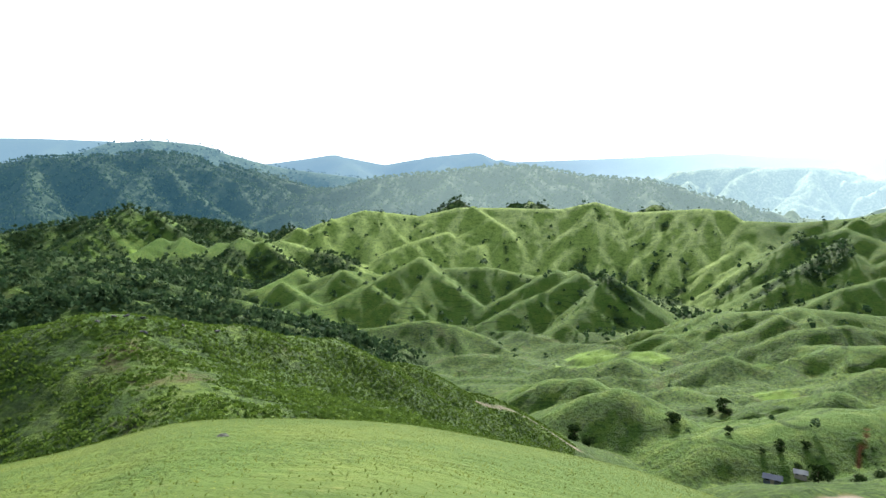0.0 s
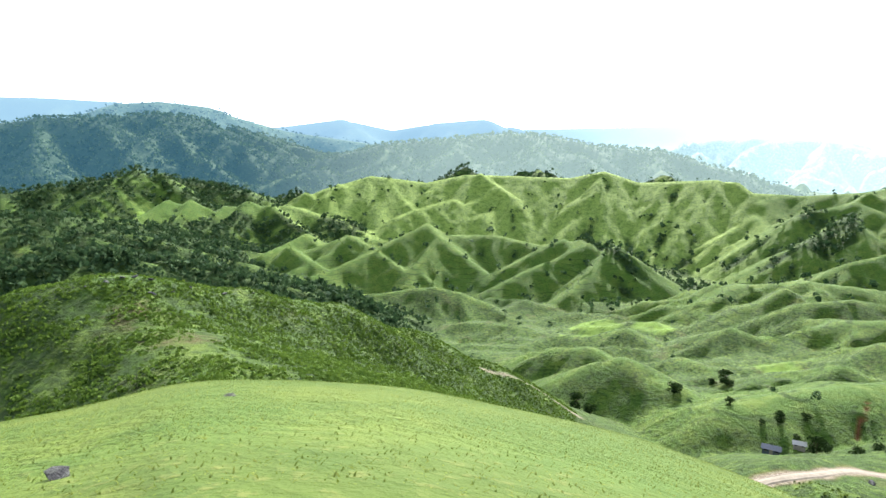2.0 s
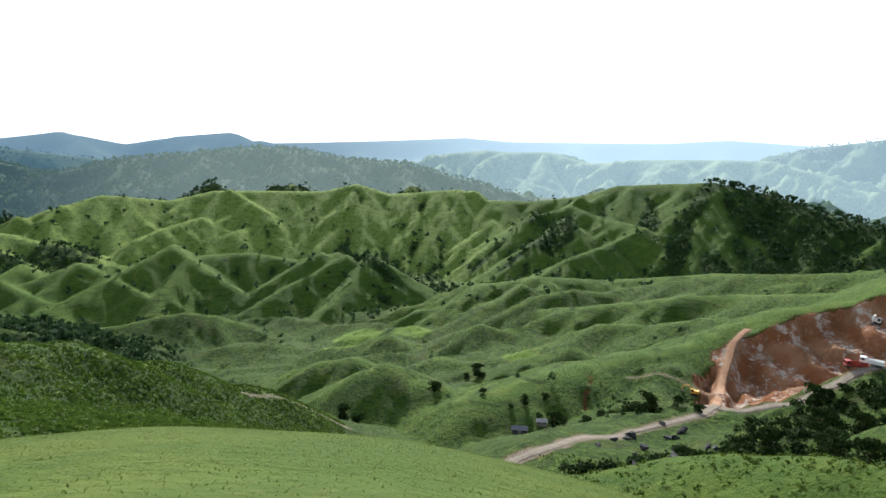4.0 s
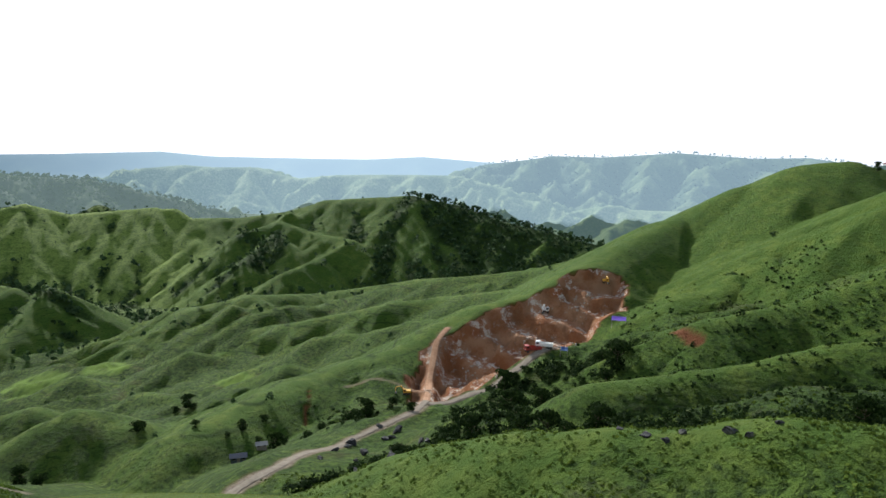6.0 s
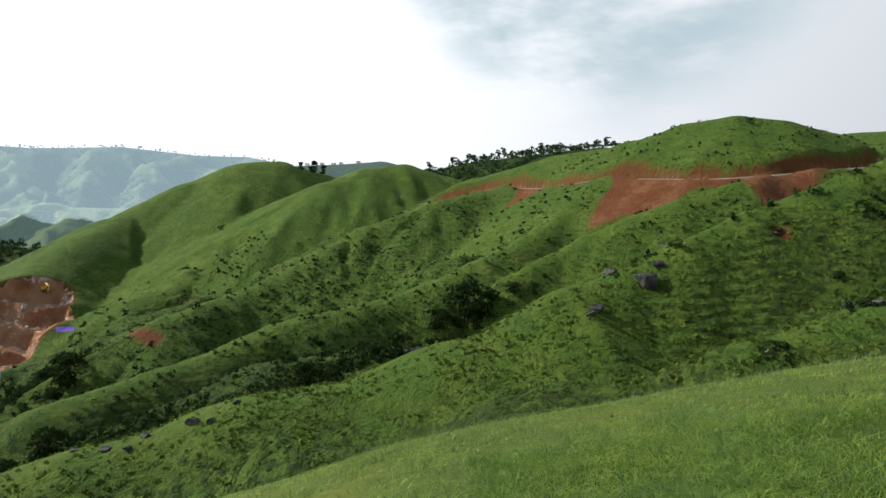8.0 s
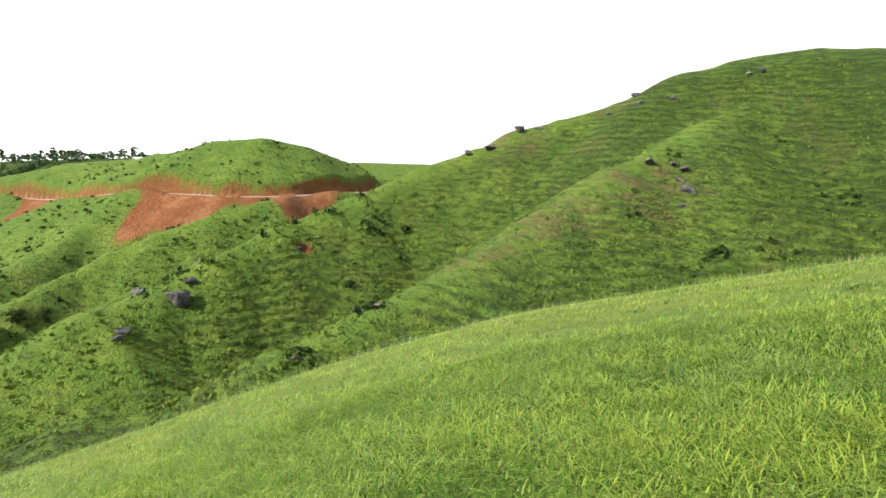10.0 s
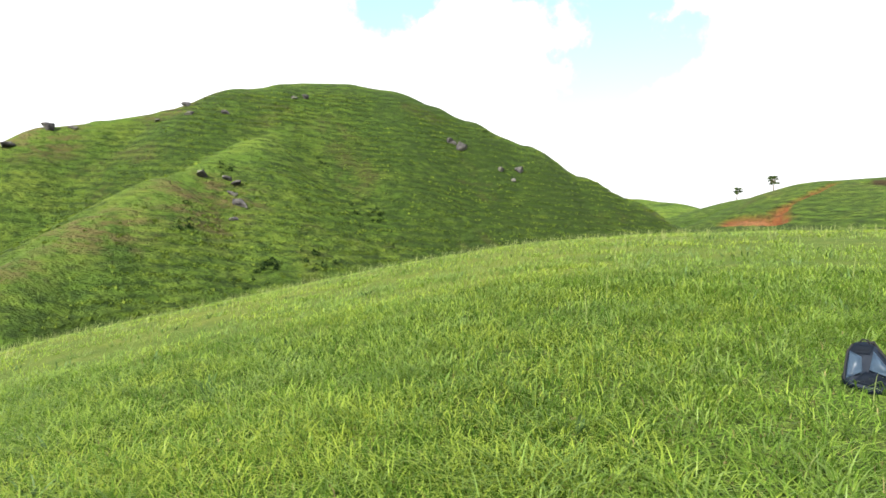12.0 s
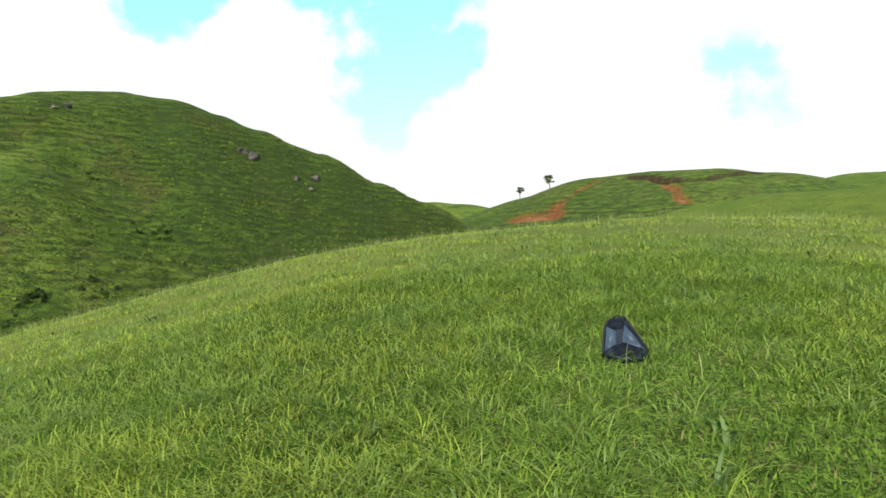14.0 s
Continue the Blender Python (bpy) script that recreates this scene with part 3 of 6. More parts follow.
# sunny ridge wood
ridge([(576, 612, -41.1), (608, 565, -51.2), (625, 500, -68.0), (637, 432, -77.6), (639, 374, -85.6)], 0.50, 8, 10, 50, 1.0, 0.3)
# forest ridge
ridge([(-322, 1311, -86.8), (-216, 1333, -61.5), (-139, 1343, -42.3), (-60, 1349, -34.0), (9, 1350, -28.0), (124, 1344, -15.2), (203, 1325, -21.0), (288, 1288, -38.3), (389, 1241, -42.1), (453, 1197, -63.2), (499, 1146, -96.9)], 0.32, 14, 30, 110, 1.15, 0.5)
# dark mountain
ridge([(-997, 1120, -8.9), (-909, 1193, -14.6), (-839, 1243, -10.0), (-793, 1273, 0.6), (-718, 1340, 2.8), (-632, 1404, 12.4), (-567, 1453, 6.6), (-490, 1481, -14.7), (-403, 1486, -40.2), (-285, 1473, -69.0), (-167, 1440, -92.4)], 0.36, 20, 45, 150, 1.4, 0.5)
# dark mountain back
ridge([(-1014, 1724, -1.2), (-895, 1789, 41.2), (-806, 1830, 49.8), (-711, 1869, 39.8), (-597, 1909, 3.3), (-471, 1923, -29.5), (-241, 1935, -59.5)], 0.5, 30, 45, 200, 1.3, 0.5)
# bright hazy ridge
ridge([(634, 2002, -85.7), (768, 1955, -33.3), (866, 1913, -22.8), (936, 1880, -27.7), (1031, 1829, -25.2), (1128, 1712, -56.2), (1199, 1601, -41.5), (1343, 1482, -36.5), (1462, 1365, -35.2), (1519, 1223, -68.3)], 0.34, 14, 62, 110, 0.2, 0.2)
# blue forest range
ridge([(2017, 1795, -32.7), (2072, 1732, 2.9), (2162, 1618, 23.9), (2224, 1532, 41.5), (2327, 1370, 40.1), (2459, 1115, 63.1), (2556, 871, 47.0), (2609, 698, 52.5), (2641, 564, 33.5)], 0.35, 24, 80, 200, 0.8, 0.5)
# pale spurred hill
ridge([(1462, 1135, -188), (1499, 1084, -158), (1556, 1001, -126), (1608, 915, -101), (1630, 876, -112), (1674, 788, -112), (1709, 709, -108), (1730, 655, -121)], 0.30, 8, 34, 80, 0.05, 0.2)
# hamlet ridge
ridge([(1477, 262, 18.1), (1489, 186, 25.3), (1497, 97, 36.6), (1500, 20, 22.0)], 0.4, 30, 30, 200, 0.9, 0.5)
# tree ridge
ridge([(470, 2, 4.1), (460, -25, 8.6), (448, -50, 17.2), (422, -87, 23.4), (405, -112, 26.4), (377, -136, 23.7)], 0.45, 16, 8, 60, 0.9, 0.5)
# plateau west
ridge([(-2925, 3152, 95.3), (-2595, 3429, 103.6), (-2265, 3655, 107.2), (-1950, 3832, 96.1), (-1525, 3913, 35.1)], 0.5, 60, 30, 400, 0.9)
# blue peaks
ridge([(-1184, 3400, -59.1), (-855, 3497, -22.0), (-592, 3551, 17.0), (-321, 3586, -37.9), (-74, 3599, 4.9), (173, 3596, 29.4), (357, 3582, -16.5), (600, 3550, -61.8)], 0.4, 60, 60, 350, 0.9)
# plateau far
ridge([(362, 4385, -31.7), (1154, 4246, -1.7), (1693, 4061, 29.3), (1961, 3939, 7.3), (2782, 3409, 12.5), (3058, 3164, 39.8), (3353, 2849, 13.7), (3709, 2367, 18.0)], 0.4, 60, 40, 400, 0.9)
# left wood hill
ridge([(-398, 501, -81.8), (-369, 523, -79.8), (-337, 544, -82.2), (-303, 552, -92.3), (-260, 541, -105.3)], 0.3, 12, 10, 60, 0.95, 0.5)
# left low bank
ridge([(-268, 349, -82.3), (-232, 362, -81.4), (-205, 378, -78.9), (-181, 390, -85.7), (-153, 397, -93.0)], 0.35, 8, 6, 40, 0.95, 0.6)
# left dark foothill
ridge([(-594, 805, -96.6), (-517, 867, -89.0), (-456, 913, -76.2), (-388, 922, -82.6), (-305, 910, -93.5)], 0.40, 10, 14, 60, 0.8, 0.5)

# heights of the low ground between the ridges: x, y, z
VALLEY_BOTTOM = [(92, 420, -134), (5, 480, -140), (212, 315, -104), (91, 492, -143), (171, 271, -108), (190, 101, -59), (245, 74, -43), (225, -12, -22), (-150, 200, -110), (-250, 350, -150), (200, -300, -20), (-400, -300, -80), (50, 215, -116), (20, 300, -132), (110, 235, -108), (-90, 200, -120), (230, 40, -58), (260, 50, -58), (300, 20, -46), (300, 120, -62), (400, 0, -40), (300, 260, -105), (150, 400, -128), (180, -160, -20), (130, 340, -122), (80, 320, -126), (180, 400, -132), (30, 400, -138), (250, 350, -112), (330, 330, -112), (0, 450, -142), (100, 490, -144), (-60, 430, -146), (200, 460, -140), (152, 162, -74)]
GULLIES_AROUND = [(101, 197, -103), (97, 184, -95), (106, 214, -108), (92, 222, -108), (58, 199, -97), (72, 197, -97), (45, 206, -99), (86, 195, -95), (90, 169, -85), (0, -200, -5), (-60, -100, 2), (-100, -60, -5), (-200, 0, -60), (50, 160, -96), (-105, 80, -68), (42, 120, -78), (-30, 160, -100), (-80, 140, -80), (-140, 100, -80), (190, 20, -50), (150, -10, -42), (120, 20, -36), (200, -70, -32), (140, -60, -34), (115, -35, -32), (150, -110, -22), (80, -80, -2), (100, -120, -5), (0, -150, 0), (-40, -120, 2), (60, -160, -5), (110, -80, -18), (89, 168, -83)]
VALLEY_BEYOND = [(-233, 660, -152), (0, 900, -165), (500, 500, -150), (300, 700, -160), (600, -300, -60), (400, 400, -140), (0, 600, -158), (100, 585, -156), (-100, 595, -158), (0, 730, -165), (110, 740, -162), (-150, 740, -166), (210, 640, -160), (200, 530, -150), (0, 530, -150), (-120, 530, -153), (300, 570, -156), (400, 620, -158), (500, 500, -152), (0, 820, -160), (200, 790, -160), (350, 720, -160), (-300, 760, -162), (450, 600, -158), (560, 460, -150), (560, 330, -130), (450, 300, -115), (-200, 600, -156), (-300, 600, -158), (-400, 700, -165), (-250, 900, -165)]
LOWLANDS = [(1350, 850, -235), (1500, 1000, -250), (1650, 620, -220), (1200, 720, -205), (-543, 1014, -157), (-600, 1300, -175), (0, 1150, -160), (700, 1000, -165), (900, 700, -165), (1000, 300, -140), (1500, 1500, -170), (2000, 600, -150), (0, 2500, -170), (3000, 1500, -150), (0, 4500, -120), (4000, 2500, -120), (-3000, 3000, -120), (-1500, 0, -150), (0, -1500, -120), (2000, -1500, -120), (-3500, -2000, -150), (0, -4000, -150), (4000, -1500, -150), (0, 1060, -150), (200, 1050, -150), (-200, 1080, -155), (-500, 1100, -170), (400, 1000, -158), (600, 800, -160), (750, 600, -160)]
GULLIES_BELOW_THE_QUARRY = [(85, 142, -77), (116, 96, -54), (86, 69, -42), (100, 120, -80), (150, 130, -90), (150, 60, -60), (200, 70, -66), (84, 86, -62), (70, 93, -63), (100, 130, -71), (118, 133, -73), (132, 136, -74), (145, 144, -72), (78, 116, -63), (60, 102, -56), (158, 136, -71), (158, 122, -70), (157, 108, -66), (100, 95, -66), (88, 70, -52)]
HOLLOWS_TO_THE_NORTH = [(88, 48, -39), (-30, 68, -34), (-62, 58, -46), (0, 108, -66), (64, 30, -32), (60, 60, -42), (45, 75, -44), (45, 100, -58), (72, 80, -57), (60, 80, -53), (50, 88, -58), (64, 66, -47)]
HOLLOWS_NEAR_THE_HILLTOP = [(108, 3, -31), (39, -39, -7), (19, -52, 0), (70, 10, -27), (62, -18, -20), (38, -62, -6), (25, -75, -2), (0, -90, 0), (-10, -60, 5), (70, -30, -20), (72, -50, -12), (95, -10, -36), (40, -50, -9), (60, -90, 2), (30, -100, 4), (10, -100, 2), (-15, -100, 2)]
FLOOR = np.array(VALLEY_BOTTOM + GULLIES_AROUND + VALLEY_BEYOND + LOWLANDS + GULLIES_BELOW_THE_QUARRY + HOLLOWS_TO_THE_NORTH + HOLLOWS_NEAR_THE_HILLTOP, float)

# the camera's own hill: direction in degrees, fall to its grassy brow, and the brow's distance
BROW = np.array([(-45, -21.5, 40), (-31, -21.8, 40), (-23, -20.9, 40), (-14, -21.8, 40), (-5, -22.6, 40), (6, -24.3, 38), (17, -25.5, 36), (27, -27.0, 34),
                 (40, -28.6, 32), (55, -28.6, 30), (67, -27.3, 28), (78, -25.6, 26), (89, -22.6, 25), (107, -18.0, 24), (123, -12.3, 24), (137, -7.3, 24),
                 (150, -3.8, 24), (165, 0.4, 24), (175, 2.8, 24), (185, 4.2, 24), (195, 4.9, 24), (204, 5.2, 24), (216, 4.5, 25), (250, -2, 28), (285, -13, 34)], float)
TOP = (0.1, -0.45, 1.55)


def own_hill(x, y):
    dx, dy = x - TOP[0], y - TOP[1]
    r = np.hypot(dx, dy)
    az = (np.degrees(np.arctan2(dx, dy)) + 45) % 360 - 45
    keys = np.concatenate([BROW[-3:] - (360, 0, 0), BROW, BROW[:3] + (360, 0, 0)])
    fine = np.arange(-150.0, 420.0, 1.0)
    kern = np.hanning(13)[1:-1]
    kern /= kern.sum()
    el = np.convolve(np.interp(fine, keys[:, 0], keys[:, 1]), kern, "same")
    far = np.convolve(np.interp(fine, keys[:, 0], keys[:, 2]), kern, "same")
    fall, r0 = np.tan(np.radians(np.interp(az, fine, el))), np.interp(az, fine, far)
    lead = fall + 2 * TOP[2] / r0
    z = lead * r * np.clip(r / 1.5, 0, 1) - TOP[2] / r0 ** 2 * r * r
    over = np.maximum(r - 1.25 * r0, 0)
    return z - 0.008 * np.minimum(over, 45) ** 2 - 0.5 * np.maximum(over - 45, 0)


def land(x, y):
    """Height and what grows: z, forest and scrub, for arrays of plan places."""
    x, y = np.asarray(x, float), np.asarray(y, float)
    r = np.hypot(x, y)
    num, den = np.zeros_like(x), np.zeros_like(x)
    for fx, fy, fz in FLOOR:
        soft = (0.08 * math.hypot(fx, fy) + 6) ** 2
        w = 1.0 / ((x - fx) ** 2 + (y - fy) ** 2 + soft) ** 1.9
        num += w * fz
        den += w
    z = num / den
    # rounded hummocks and gullies on the valley floor
    hum = step(140, 230, r) * (1 - step(520, 700, r))
    wx, wy = x + 40 * (fbm(x / 90.0, y / 90.0, 2, 61) - 0.5), y + 40 * (fbm(x / 90.0, y / 90.0, 2, 67) - 0.5)
    i = np.where(hum > 0)[0]
    if len(i):
        turn = 2.2 + 5.0 * (fbm(x[i] / 150.0, y[i] / 150.0, 2, 63) - 0.5)
        z[i] += hum[i] * (carve(x[i], y[i], np.cos(turn), np.sin(turn), 0.12, 54.0, 8.0, 5)[0] - 1.5)
    z = z + step(60, 110, r) * (2.6 - 9.0 * np.abs(fbm(wx / 34.0, wy / 34.0, 3, 8) - 0.5))
    forest = 0.12 + 0.5 * step(8, 22, -np.degrees(np.arctan2(x, y))) * step(300, 420, r) * (1 - step(120, 150, np.abs(np.degrees(np.arctan2(x, y)))))
    scrub = 0.6 * np.ones_like(x)
    for pts, slope, rnd, spur, wave, wood, bush, seed in RIDGES:
        reach = (pts[:, 2].max() + 175) / slope + 2 * rnd
        lo, hi = pts[:, :2].min(0) - reach, pts[:, :2].max(0) + reach
        near = np.where((x > lo[0]) & (x < hi[0]) & (y > lo[1]) & (y < hi[1]))[0]
        if not len(near):
            continue
        px, py = x[near], y[near]
        h = np.full(px.shape, -1e18)
        d, nx, ny, clear = np.zeros_like(px), np.zeros_like(px), np.zeros_like(px), np.full(px.shape, 1e9)
        for (ax, ay, az), (bx, by, bz) in zip(pts[:-1], pts[1:]):
            long = math.hypot(bx - ax, by - ay) + 1e-6
            t = np.clip(((px - ax) * (bx - ax) + (py - ay) * (by - ay)) / long ** 2, 0, 1)
            cx, cy = ax + t * (bx - ax), ay + t * (by - ay)
            away = np.hypot(px - cx, py - cy)
            side = az + (bz - az) * t - slope * (np.sqrt(away * away + rnd * rnd) - rnd)
            better = side > h
            clear = np.minimum(clear, away)
            h, d = np.where(better, side, h), np.where(better, away, d)
            nx, ny = np.where(better, cx, nx), np.where(better, cy, ny)
        if spur:
            use = np.where(h > z[near] - 2.2 * spur)[0]
            ux, uy, ud = px[use], py[use], d[use]
            dx, dy = (ux - nx[use]) / (ud + 1e-6), (uy - ny[use]) / (ud + 1e-6)
            cut, hollow = carve(ux, uy, dx, dy, slope, 1.0 * wave, spur, seed)
            fade = step(0.0, 0.75 * wave, ud)
            h[use] += fade * cut
            wood = np.full(px.shape, float(wood))
            wood[use] += 1.5 * fade * (hollow - 0.60)
        w = np.clip(0.5 + (h - z[near]) / (rnd + 2), 0, 1)
        z[near] = smooth_max(z[near], h, min(rnd * 0.2, 2.0))
        forest[near] += (wood - forest[near]) * w
        scrub[near] += (bush * (0.5 + 0.5 * step(1.0, 8.0, clear)) - scrub[near]) * w
    # a belt of trees at the foot of the sunny ridge
    east = step(10, 16, np.degrees(np.arctan2(x, y)))
    belt = step(660 - 110 * east, 710 - 110 * east, r) * (1 - step(770, 830, r)) * (1 - step(30, 36, np.degrees(np.arctan2(x, y))))
    forest = forest + 1.7 * belt * (fbm(x / 70.0, y / 70.0, 3, 65) - 0.24)
    own = own_hill(x, y)
    w = np.clip(0.5 + (own - z) / 1.5, 0, 1)
    z = smooth_max(z, own, 2.0)
    forest, scrub = forest * (1 - w), scrub * (1 - w)
    rough = fbm(x / 7.0, y / 7.0, 3, 21) - 0.5
    z = z + np.clip(r / 60, 0.06, 1.2) * 0.9 * rough * (1 - 0.7 * step(10, 40, -y)) * (1 - 0.8 * w)
    return z, forest, scrub


def height(x, y):
    return float(land(np.array([x]), np.array([y]))[0][0])


CUT = [(323, 2), (319, -11), (311, -27), (294, -39), (277, -48), (255, -55), (240, -61), (228, -73), (212, -82), (203, -95), (200, -107), (201, -122), (205, -138), (214, -155)]
ROAD = [(20, 78), (38, 90), (54, 101), (66, 106), (80, 116), (101, 128), (118, 132), (131, 136), (143, 143)]
QUARRY_ROAD = [(143, 143), (152, 152), (163, 162), (171, 170), (181, 178), (190, 185), (201, 189)]
QUARRY_FOOT = [(143, 143), (157, 137), (175, 137), (190, 137), (204, 136)]
SIDE_TRACK = [(140.6, 182.3), (148.2, 178.1), (152.4, 171.1), (156, 163), (160, 158)]
TRAIL = [(8, 139), (12, 141), (20, 147), (25, 148), (33, 150)]
QUARRY = [(142, 147), (150, 162), (163, 172), (176, 181), (190, 188), (204, 185), (218, 182), (231, 173), (242, 168), (255, 163), (264, 157), (270, 149), (266, 138), (252, 132), (240, 137), (222, 134), (206, 133), (190, 140), (173, 140), (150, 139)]
SLIPS = [((126, 184), (116, 172), 0.7), ((208, 100), (195, 78), 3.2), ((-51, -145.4), (-47.4, -140.9), 0.9), ((-47.4, -140.9), (-42.2, -136.9), 1.2), ((-42.2, -136.9), (-37.9, -133.2), 1.5), ((-37.9, -133.2), (-35.4, -128.5), 2.0),
         ((-36, -128.5), (-29.5, -134), 3.2), ((-60.2, -132.9), (-60.5, -127.1), 2.2), ((-60.5, -127.1), (-58.2, -117.5), 1.7), ((87.5, -48.5), (86.5, -49.5), 0.5)]
LIPS = [((-57.5, -141.5), (-61.1, -135.5), 1.8), ((-61.1, -135.5), (-64, -131), 1.6), ((-64, -131), (-69, -128.5), 0.9), ((-69, -128.5), (-76, -130), 0.9), ((-76, -130), (-83.5, -133.4), 0.9)]
PADDIES = [(-30, 372, 20), (58, 356, 15), (104, 440, 18), (137, 415, 13), (85, 405, 12), (-179, 496, 26), (-433, 811, 18), (-363, 771, 12), (160, 300, 9)]


WORN = [(48, -79, 10), (54, -66, 9), (55, -54, 7), (74, -110, 9), (86, -92, 8), (-42, 84, 6), (-33, 75, 6)]


def along(x, y, line):
    """For places in plan: distance to a line, the share of its length, and the nearest place on it."""
    pts = np.array(line, float)
    lengths = np.hypot(*(pts[1:] - pts[:-1]).T)
    best, share, qx, qy = np.full(x.shape, 1e18), np.zeros_like(x), np.zeros_like(x), np.zeros_like(x)
    start = 0.0
    for (ax, ay), (bx, by), long in zip(pts[:-1], pts[1:], lengths):
        t = np.clip(((x - ax) * (bx - ax) + (y - ay) * (by - ay)) / long ** 2, 0, 1)
        nx, ny = ax + t * (bx - ax), ay + t * (by - ay)
        d2 = (x - nx) ** 2 + (y - ny) ** 2
        m = d2 < best
        best, share = np.where(m, d2, best), np.where(m, start + t * long, share)
        qx, qy = np.where(m, nx, qx), np.where(m, ny, qy)
        start += long
    return np.sqrt(best), share / lengths.sum(), qx, qy


def bed(line):
    """An even grade for a road: its height at eighty shares of its length."""
    pts = np.array(line, float)
    run = np.concatenate([[0], np.cumsum(np.hypot(*(pts[1:] - pts[:-1]).T))])
    u = np.linspace(0, 1, 80)
    x, y = np.interp(u * run[-1], run, pts[:, 0]), np.interp(u * run[-1], run, pts[:, 1])
    z = land(x, y)[0]
    pad = np.pad(z, 12, mode="edge")
    return u, np.convolve(pad, np.hanning(27)[1:-1] / np.hanning(27).sum(), "same")[12:-12], x, y


def inside(x, y, shape):
    hit = np.zeros(x.shape, bool)
    for (ax, ay), (bx, by) in zip(shape, shape[1:] + shape[:1]):
        hit ^= ((ay > y) != (by > y)) & (x < (bx - ax) * (y - ay) / (by - ay + 1e-9) + ax)
    return hit


BEDS = {}


def zones_of(x, y, z, forest, scrub):
    """Bare earth, tracks and paddies, and the ground as they shape it."""
    z = z.copy()
    earth, track, paddy, torn = np.zeros_like(x), np.zeros_like(x), np.zeros_like(x), np.zeros_like(x)
    wood = step(0.42, 0.58, forest * 0.8 + 0.6 * (fbm(x / 60.0, y / 60.0, 4, 31) - 0.5) + 0.1)

    def near_line(line, reach):
        pts = np.array(line, float)
        lo, hi = pts.min(0) - reach, pts.max(0) + reach
        return np.where((x > lo[0]) & (x < hi[0]) & (y > lo[1]) & (y < hi[1]))[0]

    # the red road cut across the hill: a bench, a steep bank above it and spoil below it
    i = near_line(CUT, 60)
    if len(i):
        px, py = x[i], y[i]
        if "cut" not in BEDS:
            BEDS["cut"] = bed(CUT)
            BEDS["cut"] = (BEDS["cut"][0], BEDS["cut"][1] - 2.6, *BEDS["cut"][2:])
        d, share, qx, qy = along(px, py, CUT)
        zr = np.interp(share, BEDS["cut"][0], BEDS["cut"][1])
        upper = np.hypot(px, py) > np.hypot(qx, qy)
        rag = fbm(px / 26.0, py / 26.0, 3, 71)
        ends = step(0.0, 0.03, share) * (1 - step(0.97, 1.0, share))
        bank = zr + np.maximum(d - 2.6, 0) * (1.9 + 1.2 * rag)
        cut = np.where(upper, np.minimum(z[i], np.maximum(bank, z[i] - 5.5 * np.exp(-np.maximum(d - 2.6, 0) / 3.2))), z[i])
        spread = 2.4 + 27 * np.exp(-((share - 0.62) / 0.055) ** 2) + 26 * np.exp(-((share - 0.77) / 0.045) ** 2) + 15 * np.exp(-((share - 0.34) / 0.04) ** 2) + 5 * np.exp(-((share - 0.10) / 0.05) ** 2) + 4 * (rag - 0.5)
        spoil = zr - 0.62 * np.maximum(d - 3.0, 0)
        low = (~upper) & (d < spread)
        cut = np.where(low, np.maximum(cut, np.minimum(spoil, cut + 3.5)), cut)
        cut = np.where(d < 3.2, zr, cut)
        flat = ends > 0.5
        over = np.where(upper, step(0.55, 1.0, z[i] - cut) * (d < 16), np.clip((spread - d) / 2.0, 0, 1))
        over = np.where(d < 3.4, 1.0, over)
        red = over > 0.5
        # the lower value on the bank picks its painted-shade soil
        earth[i] = np.maximum(earth[i], np.where(flat, over * np.where(upper & (d > 3.0), 0.80, 0.86), 0.0))
        z[i] = np.where(flat, cut + np.where(red & (d > 3.4), 0.9 * (fbm(px / 3.0, py / 3.0, 3, 73) - 0.5), 0), z[i])
        track[i] = np.maximum(track[i], np.where(flat & (d < 2.0), 0.75, 0))
    # the quarry: ragged benches cut into the ridge
    i = near_line(QUARRY, 14)
    if len(i):
        px, py = x[i] + 9 * (fbm(x[i] / 9.0, y[i] / 9.0, 3, 81) - 0.5), y[i] + 9 * (fbm(x[i] / 9.0, y[i] / 9.0, 3, 83) - 0.5)
        m = inside(px, py, QUARRY)
        edge = along(px, py, QUARRY + QUARRY[:1])[0]
        deep = step(0, 5, edge) * m
        tier = z[i] / 7.5 + 0.022 * (px - py) + 0.9 * fbm(px / 20.0, py / 20.0, 3, 85)
        shelf = (np.floor(tier) + step(0.55, 1.0, tier - np.floor(tier)) - tier) * 7.0
        z[i] = z[i] - 4.5 * deep + deep * (0.85 * shelf + 3.6 * (fbm(px / 6.0, py / 6.0, 4, 87) - 0.5))
        earth[i] = np.maximum(earth[i], m * (0.93 + 0.07 * (1 - step(0.45, 0.6, tier - np.floor(tier)))))
        wood[i] *= 1 - m
    for line, half, strength, key in ((ROAD, 1.6, 1.0, "road"), (QUARRY_ROAD, 1.5, 0.6, "quarry road"), (QUARRY_FOOT, 1.8, 0.9, "quarry foot"), (SIDE_TRACK, 0.8, 0.5, "side track"), (TRAIL, 0.6, 0.7, "trail")):
        i = near_line(line, 16)
        if not len(i):
            continue
        if key not in BEDS:
            BEDS[key] = bed(line)
        d, share, qx, qy = along(x[i], y[i], line)
        zr = np.interp(share, BEDS[key][0], BEDS[key][1])
        w = 1 - step(half, half + 4.0, d)
        z[i] += (zr - z[i]) * w * (1 if key != "trail" else 0.3)
        rag = 1.2 * (fbm(x[i] / 4.0, y[i] / 4.0, 3, 91) - 0.5)
        track[i] = np.maximum(track[i], strength * (1 - step(half - 0.4, half + 0.6, d + rag)))
